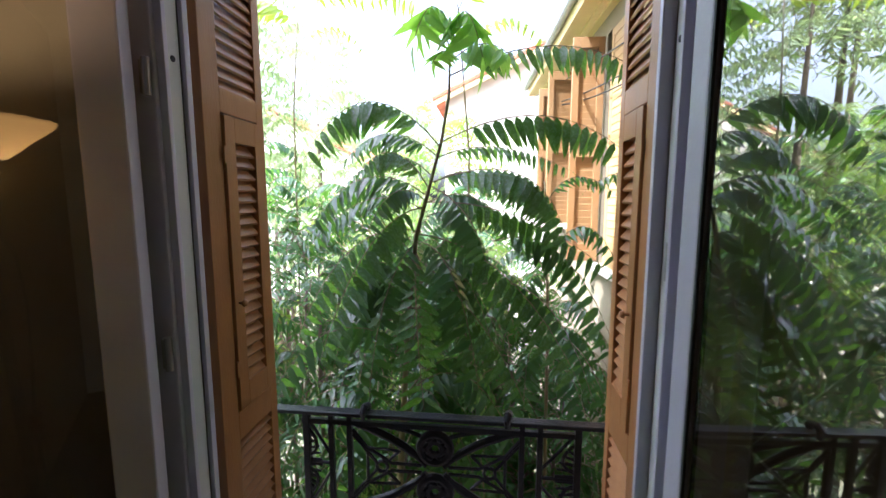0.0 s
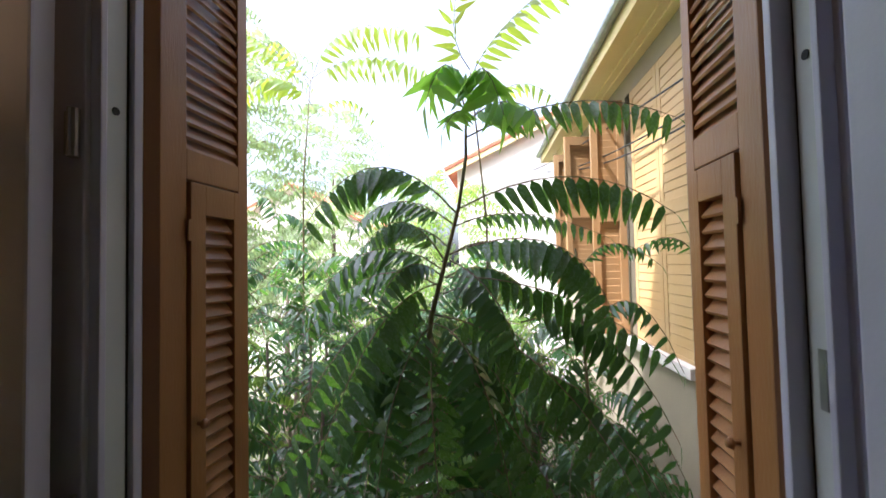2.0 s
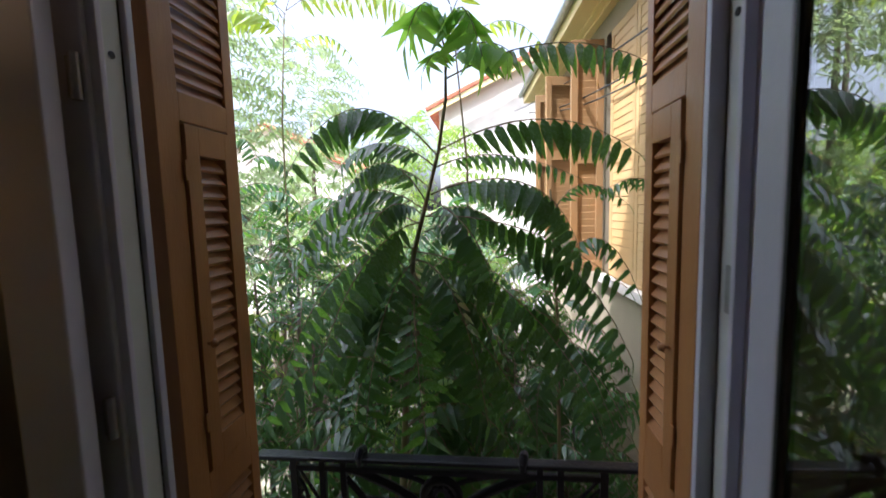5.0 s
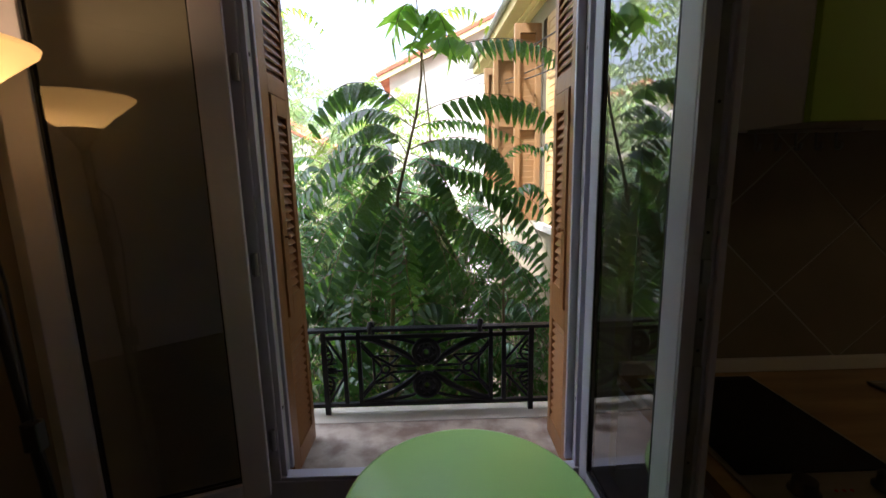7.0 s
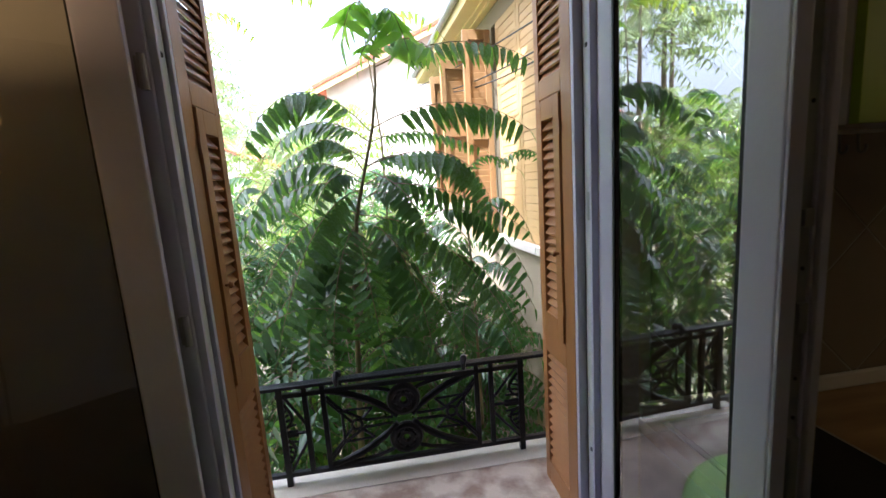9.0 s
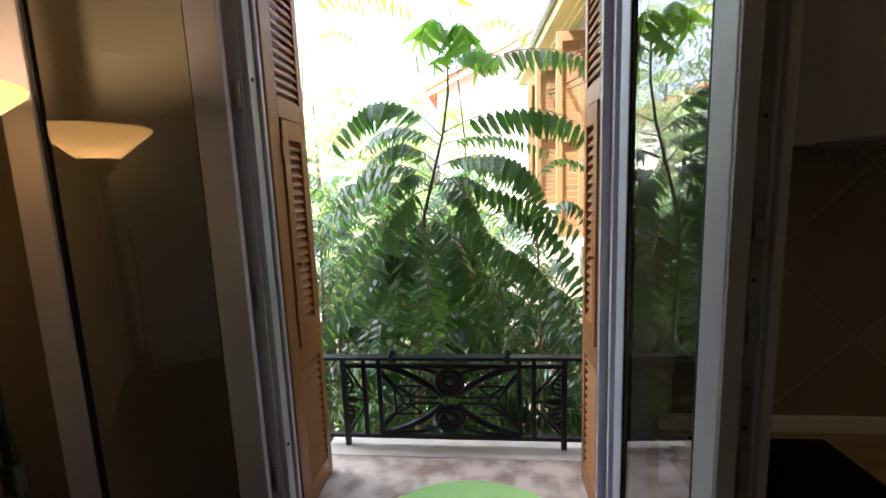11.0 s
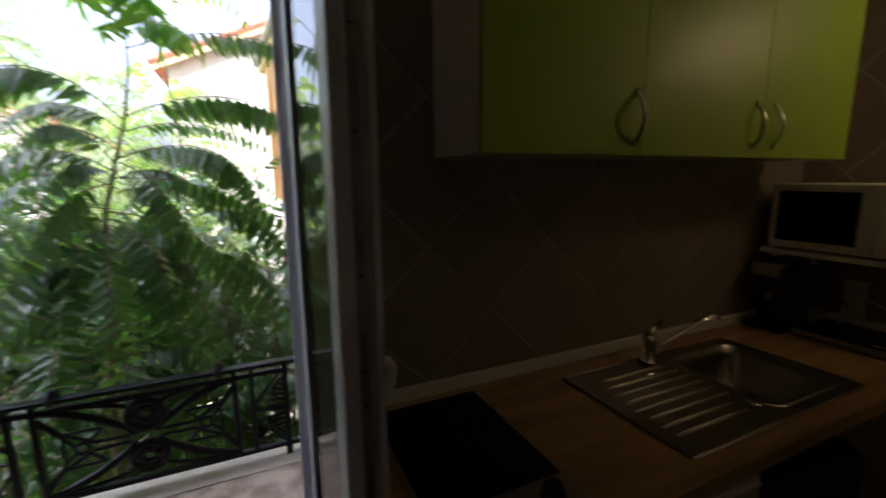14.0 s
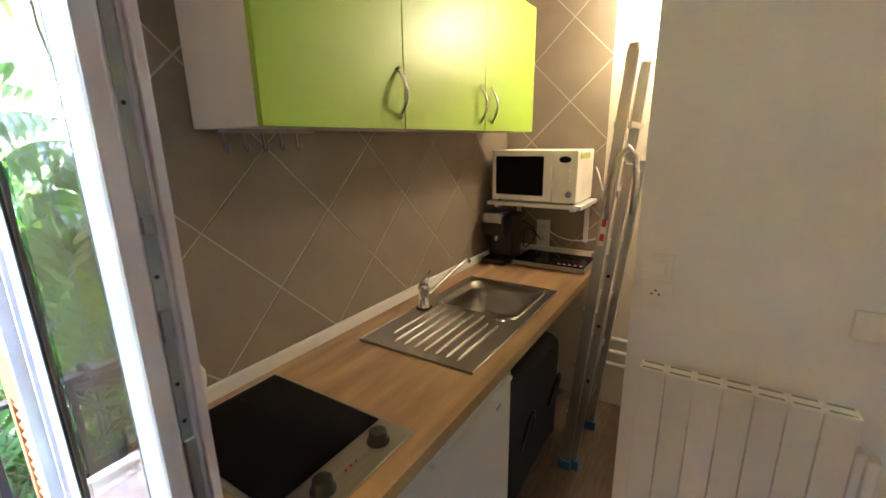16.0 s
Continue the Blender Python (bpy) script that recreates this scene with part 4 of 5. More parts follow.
def ladder():
    """A folded step ladder, its steps running into the niche, that leans on the partition's end."""
    w = thing("step_ladder", (2.9, -0.70, 0), "folded aluminium step ladder leaning in the kitchen niche", "ladder")

    def bar(a, b, wd, dp, label="aluminium ladder rail", name="rail"):
        bm = bmesh.new()
        d = b - a
        box(bm, -dp / 2, dp / 2, -wd / 2, wd / 2, 0, d.length, bevel=0.003)
        box(bm, -dp / 2 - 0.002, -dp / 2 + 0.001, -wd * 0.22, wd * 0.22, 0.03, d.length - 0.03)
        z = d.normalized()
        x = Vector((1, 0, 0))
        x = (x - z * x.dot(z)).normalized()
        y = z.cross(x)
        turned(bm, Matrix.Translation(a) @ Matrix((x, y, z)).transposed().to_4x4())
        return part(name, bm, M_ALU, w, label)

    A0, A1 = Vector((2.74, -0.638, 0.02)), Vector((2.74, -0.790, 1.885))
    B0, B1 = Vector((2.76, -0.672, 0.02)), Vector((2.76, -0.812, 1.47))
    D = Vector((0.36, 0, 0))
    for k in (0, 1):
        bar(A0 + D * k, A1 + D * k * 0.9, 0.044, 0.022)
        bar(B0 + D * k * 0.95, B1 + D * k * 0.9, 0.034, 0.020, "aluminium rear rail", "rear_rail")
    for i in range(1, 7):
        p = A0.lerp(A1, i / 7.0)
        part("step", boxes((p.x + 0.014, p.x + 0.34, p.y - 0.035, p.y + 0.035, p.z - 0.012, p.z + 0.012), bevel=0.003), M_ALU, w, "ribbed aluminium step")
    part("top_cap", boxes((2.727, 2.757, -0.808, -0.772, 1.875, 1.905), bevel=0.008), M_ALU, w)
    bm = bmesh.new()
    tube(bm, [(2.725, -0.745, 1.25), (2.722, -0.755, 1.40), (2.722, -0.775, 1.50), (2.724, -0.805, 1.535), (2.726, -0.835, 1.50), (2.728, -0.842, 1.40), (2.73, -0.838, 1.28)], 0.012, 10)
    part("stay", bm, M_ALU, w, "bent aluminium stay", smooth=True)
    for p in (A0, A0 + D, B0, B0 + D * 0.95):
        part("rubber_foot", boxes((p.x - 0.018, p.x + 0.018, p.y - 0.03, p.y + 0.03, 0.0, 0.05), bevel=0.004), M_BLUE, w, "blue plastic foot")
    for t in (0.33, 0.52, 0.68):
        p = B0.lerp(B1, t)
        part("rivet", tube(bmesh.new(), [(p.x - 0.016, p.y, p.z), (p.x - 0.010, p.y, p.z)], 0.008, 12), M_BLACK, w)
    a, b = A0.lerp(A1, 0.60), A0.lerp(A1, 0.72)
    lb = part("warning_label", boxes((a.x - 0.0155, a.x - 0.0145, -0.012, 0.012, 0, 0.2)), M_WHITE, w, "white and red warning label")
    lb.matrix_basis = Matrix.Translation((0, a.y, a.z)) @ Matrix.Rotation(math.atan2(a.y - b.y, b.z - a.z), 4, "X")
    for q in range(3):
        l2 = part("print_bar", boxes((a.x - 0.0162, a.x - 0.0154, -0.009, 0.009, 0.02 + q * 0.06, 0.05 + q * 0.06)), M_REDPRINT, w)
        l2.matrix_basis = lb.matrix_basis
    return w


ladder()

# wall lamp in the niche
nl = thing("wall_lamp", (3.2, -1.02, 2.2), "small lit wall lamp in the kitchen niche", "lamp")
part("globe", lathe(bmesh.new(), [(0.02, 2.13), (0.05, 2.16), (0.062, 2.20), (0.05, 2.24), (0.02, 2.262)], 3.2, -0.86, 24), M_BULB, nl, "lit warm globe", smooth=True)
part("stem", boxes((3.19, 3.21, -0.87, -0.85, 2.262, CEIL - 0.001)), M_WHITE, nl)
nlight = new("niche_light", bpy.data.lights.new("niche_light", "POINT"))
nlight.data.energy, nlight.data.color, nlight.data.shadow_soft_size = NICHE_POWER, (1.0, 0.60, 0.25), 0.06
nlight.location = (3.12, -0.86, 2.08)

# pipes and clutter in the niche
pp = thing("water_pipes", (3.3, -0.8, 0.3), "white painted water pipes along the niche's foot", "pipes")
for z in (0.28, 0.36, 0.44):
    bm = bmesh.new()
    tube(bm, [(XE - 0.03, -0.55, z), (XE - 0.03, -1.5, z)], 0.011, 10)
    part("pipe", bm, M_WHITE, pp, smooth=True)
bk = thing("bucket", (3.05, -0.95, 0), "teal plastic bucket on the floor of the niche", "bucket")
part("bucket_body", lathe(bmesh.new(), [(0.09, 0.0), (0.12, 0.2), (0.125, 0.205), (0.117, 0.2), (0.085, 0.01)], 3.05, -0.95, 28, close=False), M_TEAL, bk, smooth=True)
bag = thing("storage_bag", (2.62, -0.33, 0), "dark navy fabric storage bag with black straps under the worktop", "bag")
bm = boxes((2.30, 2.96, -0.52, -0.10, 0.0, 0.60), bevel=0.05)
rb = random.Random(4)
for v in bm.verts:
    v.co += Vector((rb.uniform(-0.012, 0.012), rb.uniform(-0.012, 0.012), 0.0 if v.co.z < 0.05 else rb.uniform(-0.02, 0.02)))
part("bag_body", bm, M_NAVY, bag, smooth=True)
for xs in (2.45, 2.80):
    part("strap", tube(bmesh.new(), bezier((xs - 0.05, -0.54, 0.30), (xs, -0.57, 0.46), (xs + 0.06, -0.545, 0.33), 8), 0.009, 6), M_BLACK, bag, "black carrying strap", smooth=True)
cb = thing("cables", (3.3, -0.25, WT), "white and black appliance cables on the end wall", "cable")
bm = bmesh.new()
tube(bm, bezier((XE - 0.025, -0.27, 1.06), (XE - 0.04, -0.42, 1.00), (XE - 0.03, -0.60, 1.03), 10) + bezier((XE - 0.03, -0.61, 1.04), (XE - 0.05, -0.60, 1.25), (XE - 0.05, -0.55, 1.42), 8), 0.004, 6)
part("white_cable", bm, M_WHITE, cb, smooth=True)
bm = bmesh.new()
tube(bm, bezier((XE - 0.025, -0.25, 0.98), (XE - 0.06, -0.17, 1.05), (XE - 0.12, -0.18, 0.95), 10) + bezier((XE - 0.12, -0.19, 0.945), (XE - 0.10, -0.24, 1.04), (XE - 0.06, -0.12, 1.10), 8), 0.004, 6)
part("black_cable", bm, M_BLACK, cb, smooth=True)


# ---- the next house, its long side facing the garden ----
def next_house():
    m = pose(1.69, 3.0, 0, 0, 0, -87)   # local x towards our wall, y into the house
    w = thing("neighbour_house", (1.69, 3.0, GROUND), "yellow rendered house with a moulded cornice and ochre shutters", "house")
    def h(name, bm, mat, parent=w, label=""):
        return part(name, turned(bm, m), mat, parent, label)
    x0, x1 = -2.22, 2.35
    zt = 2.95
    wins = [(0.245, 1.145, 1.05, 2.81), (-1.10, -0.50, 1.31, 2.76)]
    rows = [(x0, -1.10, 0, 0.3, GROUND, zt), (-1.10, -0.50, 0, 0.3, GROUND, 1.31), (-1.10, -0.50, 0, 0.3, 2.76, zt), (-0.50, 0.245, 0, 0.3, GROUND, zt),
            (0.245, 1.145, 0, 0.3, GROUND, 1.05), (0.245, 1.145, 0, 0.3, 2.81, zt), (1.145, x1, 0, 0.3, GROUND, zt), (x0, x0 + 0.3, 0.3, 5, GROUND, zt)]
    for r in rows:
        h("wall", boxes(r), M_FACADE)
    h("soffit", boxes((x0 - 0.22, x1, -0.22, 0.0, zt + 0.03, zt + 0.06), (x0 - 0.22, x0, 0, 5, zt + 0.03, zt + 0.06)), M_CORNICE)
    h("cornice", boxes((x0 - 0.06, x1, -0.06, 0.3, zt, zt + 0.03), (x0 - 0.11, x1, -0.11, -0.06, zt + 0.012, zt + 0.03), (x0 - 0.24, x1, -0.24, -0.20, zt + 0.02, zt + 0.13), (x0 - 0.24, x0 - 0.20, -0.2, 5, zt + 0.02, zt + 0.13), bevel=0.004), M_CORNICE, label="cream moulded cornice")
    bm = bmesh.new()
    vs = [bm.verts.new(p) for p in ((x0 - 0.26, -0.26, zt + 0.135), (x1, -0.26, zt + 0.135), (x1, 5, zt + 1.9), (x0 - 0.26, 5, zt + 1.9), (x0 - 0.26, -0.26, zt + 0.17), (x1, -0.26, zt + 0.17), (x1, 5, zt + 1.94), (x0 - 0.26, 5, zt + 1.94))]
    for f in ((0, 1, 2, 3), (4, 5, 6, 7), (0, 1, 5, 4), (3, 2, 6, 7), (0, 3, 7, 4), (1, 2, 6, 5)):
        bm.faces.new([vs[i] for i in f])
    h("roof", bm, M_ROOF, label="terracotta roof")
    bm = bmesh.new()
    tube(bm, [(x0 - 0.26, -0.27, zt + 0.13), (x1, -0.27, zt + 0.13)], 0.035, 10)
    h("gutter", bm, M_STEEL, label="grey gutter")

    def panel(x, y, z0, z1, wd, angle, name, parent, label, mat=M_HOUSE_SHUTTER):
        """A louvred shutter leaf hinged at (x, y), turned by angle about z."""
        mm = m @ pose(x, y, 0, 0, 0, angle)
        rows = [(0, 0.05, -0.018, 0.018, z0, z1), (wd - 0.05, wd, -0.018, 0.018, z0, z1), (0.05, wd - 0.05, -0.018, 0.018, z0, z0 + 0.08), (0.05, wd - 0.05, -0.018, 0.018, z1 - 0.08, z1),
                (0.05, wd - 0.05, -0.018, 0.018, (z0 + z1) / 2 - 0.04, (z0 + z1) / 2 + 0.04)]
        p = part(name, turned(boxes(*rows, bevel=0.003), mm), mat, parent, label)
        for za, zb in ((z0 + 0.08, (z0 + z1) / 2 - 0.04), ((z0 + z1) / 2 + 0.04, z1 - 0.08)):
            n = 14
            for i in range(n):
                z = za + (i + 0.5) * (zb - za) / n
                bm = bmesh.new()
                q = [[bm.verts.new((xx, yy, z + dz)) for yy, dz in ((-0.016, -0.034), (-0.011, -0.038), (-0.006, 0.030), (-0.011, 0.034))] for xx in (0.05, wd - 0.05)]
                for j in range(4):
                    bm.faces.new((q[0][j], q[0][(j + 1) % 4], q[1][(j + 1) % 4], q[1][j]))
                part("slat", turned(bm, mm), mat, p)
        return p

    for k, (a, b, z0, z1) in enumerate(wins):
        win = part("window", turned(boxes((a, b, 0.16, 0.19, z0, z1)), m), M_BLACK_GLASS, w, "dark window behind the shutters")
        h("sill", boxes((a - 0.06, b + 0.06, -0.05, 0.15, z0 - 0.06, z0 - 0.001), bevel=0.004), M_PALE, w, "pale stone sill")
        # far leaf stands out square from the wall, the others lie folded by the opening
        panel(a - 0.002, -0.02, z0 + 0.02, z1 - 0.02, 0.24 if k == 0 else 0.28, -90, "shutter", w, "ochre louvred shutter standing open, browned with painted shade", M_HOUSE_SHADED)
        if k == 0:
            panel(a + 0.09, 0.02, z0 - 0.06, z1 + 0.02, 0.46, 0, "shutter", w, "ochre louvred shutter, closed")
            panel(a + 0.555, 0.02, z0 - 0.06, z1 + 0.02, 0.42, 0, "shutter", w, "ochre louvred shutter, closed")
        else:
            panel(b, -0.02, z0 + 0.02, z1 - 0.02, 0.3, -80, "shutter", w, "ochre louvred shutter standing open, browned with painted shade", M_HOUSE_SHADED)
    return w


next_house()
cab = thing("overhead_cables", (1.4, 1.5, 2.3), "black overhead cables strung past the cornice", "cable")
for a, b, s in (((1.75, 0.42, 2.36), (1.28, 6.6, 3.12), 0.06), ((1.72, 0.42, 2.24), (1.36, 5.0, 2.75), 0.12), ((1.72, 0.42, 2.22), (1.40, 4.6, 2.7), 0.16)):
    a, b = Vector(a), Vector(b)
    bm = bmesh.new()
    tube(bm, [a.lerp(b, i / 14) - Vector((0, 0, s * 4 * (i / 14) * (1 - i / 14))) for i in range(15)], 0.006, 6)
    part("cable", bm, M_BLACK, cab, smooth=True)


def far_house(cx, y0, width, eave, ridge, label):
    """A gabled house; the gable faces us."""
    w = thing("far_house", (cx, y0, GROUND), label, "house")
    h = width / 2
    bm = bmesh.new()
    for y in (y0, y0 + 9):
        f = [bm.verts.new(p) for p in ((cx - h, y, GROUND), (cx + h, y, GROUND), (cx + h, y, eave), (cx, y, ridge), (cx - h, y, eave))]
        bm.faces.new(f)
    bm.verts.ensure_lookup_table()
    for i in range(5):
        j = (i + 1) % 5
        bm.faces.new((bm.verts[i], bm.verts[j], bm.verts[5 + j], bm.verts[5 + i]))
    part("wall", bm, M_PALE, w)
    for s in (-1, 1):
        bm = bmesh.new()
        n = 12
        a, b = Vector((cx + s * (h + 0.35), 0, eave - 0.35 * (ridge - eave) / h)), Vector((cx, 0, ridge))
        up = Vector((0, 0, 0.05))
        for y in [y0 - 0.35 + 0.28 * i for i in range(34)]:
            pts = [a.lerp(b, t) + Vector((0, y, 0.06 + 0.012 * (k % 2))) for k, t in enumerate([q / n for q in range(n + 1)])]
            tube(bm, pts, 0.09, 6)
        part("roof", bm, M_ROOF, w, "terracotta barrel tile roof", kind="stuff")
        part("verge", turned(boxes((-0.02, (b - a).length, 0, 0.06, -0.14, 0.0)), Matrix.Translation((a.x, y0 - 0.4, a.z)) @ Matrix.Rotation(-math.atan2(b.z - a.z, b.x - a.x), 4, "Y")), M_CORNICE, w)
    return w


far_house(4.2, 12.5, 9.6, 4.55, 6.75, "white rendered house with a terracotta roof beyond the garden")
far_house(-9.5, 19.0, 9.0, 3.2, 5.6, "pale rendered house far behind the garden trees")


# slatted shade roof down in the garden
pg = thing("pergola", (0.5, 3.8, GROUND), "pale weathered slatted garden pergola below the window", "pergola")
for i in range(13):
    yy = 3.0 + i * 0.13
    part("slat", boxes((-0.4, 1.25, yy, yy + 0.075, -1.0, -0.975), bevel=0.003), M_PALE_STONE, pg)
for xx in (-0.35, 1.15):
    part("beam", boxes((xx, xx + 0.06, 2.95, 4.75, -1.11, -1.001), bevel=0.003), M_PALE_STONE, pg)
    for yy in (3.0, 4.6):
        part("post", boxes((xx, xx + 0.06, yy, yy + 0.06, GROUND, -1.111), bevel=0.003), M_PALE_STONE, pg)


# ---- plants ----
def leaflet_verts(L, W, bend=0.12, fold=0.18):
    us = (0.0, 0.18, 0.5, 0.8, 1.0)
    ws = (0.0, 0.46, 0.42, 0.2, 0.0)
    vs, fs = [], []
    for u, w in zip(us, ws):
        z = -bend * L * u * u
        vs.append((u * L, 0, z))
        if w:
            vs += [(u * L, w * W, z + fold * w * W), (u * L, -w * W, z + fold * w * W)]
    # 0 | 1 2 3 | 4 5 6 | 7 8 9 | 10
    fs = [(0, 1, 2), (0, 3, 1), (1, 4, 5, 2), (1, 3, 6, 4), (4, 7, 8, 5), (4, 6, 9, 7), (7, 10, 8), (7, 9, 10)]
    return vs, fs


LEAFLET = leaflet_verts(1.0, 0.33)


def leaflet_frames(P0, P1, P2, pairs, L, droop, rng, start=0.16):
    """Matrices (world) of the leaflets of a frond whose rachis passes P0, P1, P2."""
    a, b, c = Vector(P0), Vector(P1), Vector(P2)
    q = b * 2 - (a + c) * 0.5
    out = []
    for i in range(pairs + 1):
        t = start + (1 - start) * i / pairs
        p = a * (1 - t) ** 2 + q * 2 * t * (1 - t) + c * t * t
        T = ((q - a) * (1 - t) + (c - q) * t).normalized()
        S = T.cross(Vector((0, 0, 1)))
        if S.length < 0.15:
            S = T.cross(Vector((0, 1, 0.3)))
        S.normalize()
        U = S.cross(T)
        size = L * (0.70 + 0.42 * math.sin(math.pi * min(1, t * 0.95))) * rng.uniform(0.85, 1.12)
        for s in (-1, 1) if i < pairs else (0,):
            dr = radians(droop + rng.uniform(-10, 10))
            d = (T * (0.30 + rng.uniform(-0.08, 0.12)) + S * s * math.cos(dr) - U * math.sin(dr)).normalized() if s else (T - U * 0.3).normalized()
            Z = (U * math.cos(dr) + S * s * math.sin(dr)).normalized() if s else U
            Y = Z.cross(d).normalized()
            Z = d.cross(Y)
            m = Matrix(((d.x, Y.x, Z.x, 0), (d.y, Y.y, Z.y, 0), (d.z, Y.z, Z.z, 0), (0, 0, 0, 1)))
            out.append(Matrix.Translation(p) @ m @ Matrix.Diagonal((size, size * rng.uniform(0.66, 0.84), size, 1)))
    return out


def mesh_of(name, vs, fs, mats, idx=None, smooth=True):
    me = bpy.data.meshes.new(name)
    me.from_pydata(vs, [], fs)
    for m in mats:
        me.materials.append(m)
    if idx is not None:
        me.polygons.foreach_set("material_index", idx)
    if smooth:
        me.polygons.foreach_set("use_smooth", [True] * len(fs))
    return me


def rod(vs, fs, pts, rs, n=4):
    """Adds a thin rod to vertex and face lists."""
    base = len(vs)
    for i, p in enumerate(pts):
        t = (pts[min(i + 1, len(pts) - 1)] - pts[max(i - 1, 0)]).normalized()
        a = t.cross(Vector((0.3, 0.9, 0.1))).normalized()
        b = t.cross(a)
        for j in range(n):
            q = j * 2 * math.pi / n
            vs.append(tuple(p + (a * math.cos(q) + b * math.sin(q)) * rs[i]))
    for i in range(len(pts) - 1):
        for j in range(n):
            fs.append((base + i * n + j, base + i * n + (j + 1) % n, base + (i + 1) * n + (j + 1) % n, base + (i + 1) * n + j))


def add_frond(vs, fs, idx, P0, P1, P2, pairs, L, droop, rng, stem_i=1, leaf_i=0, r=0.003):
    for m in leaflet_frames(P0, P1, P2, pairs, L, droop, rng):
        b = len(vs)
        vs.extend(tuple(m @ Vector(v)) for v in LEAFLET[0])
        fs.extend(tuple(b + i for i in f) for f in LEAFLET[1])
        idx.extend([leaf_i] * len(LEAFLET[1]))
    pts = bezier(P0, P1, P2, 7)
    n0 = len(fs)
    rod(vs, fs, pts, [r * (1.1 - 0.7 * i / 7) for i in range(8)])
    idx.extend([stem_i] * (len(fs) - n0))


leaflet_mesh = mesh_of("leaflet", LEAFLET[0], LEAFLET[1], [M_LEAF_SINGLE])
top_mesh = mesh_of("leaflet", LEAFLET[0], LEAFLET[1], [M_LEAF_TOP])


def hero_tree():
    rng = random.Random(5)
    w = thing("tree_of_heaven", (0.44, 1.0, GROUND), "young tree with long drooping feathered leaves beyond the railing", "tree")
    stem = [Vector(p) for p in ((0.36, 1.0, GROUND), (0.38, 0.98, -1.0), (0.45, 0.96, 0.4), (0.50, 0.95, 1.15), (0.53, 0.95, 1.42), (0.58, 0.95, 1.60), (0.635, 0.95, 1.80), (0.665, 0.95, 1.98), (0.668, 0.95, 2.13))]
    bm = bmesh.new()
    tube(bm, stem, [0.03, 0.024, 0.015, 0.010, 0.009, 0.0075, 0.0065, 0.006, 0.004], 10)
    part("trunk", bm, M_STEM, w, "thin reddish stem", smooth=True)
    for k, (P0, P1, P2, pairs, L, droop) in enumerate(FRONDS):
        vs, fs, idx = [], [], []
        single = k < 12 or k in YOUNG
        if single:
            rod(vs, fs, bezier(P0, P1, P2, 9), [0.0034 - 0.00025 * i for i in range(10)], 5)
            idx = [1] * len(fs)
        else:
            add_frond(vs, fs, idx, P0, P1, P2, pairs, L, droop, rng)
        ob = new("frond", mesh_of("frond", vs, fs, [M_LEAF, M_STEM], idx))
        ob.parent = w
        ob.matrix_parent_inverse = world_of(w).inverted()
        if single:
            inv = world_of(ob).inverted()
            for m in leaflet_frames(P0, P1, P2, pairs, L, droop, rng):
                lf = new("leaflet", top_mesh if k in YOUNG else leaflet_mesh)
                lf.parent, lf.matrix_parent_inverse, lf.matrix_basis = ob, inv, m
    return w


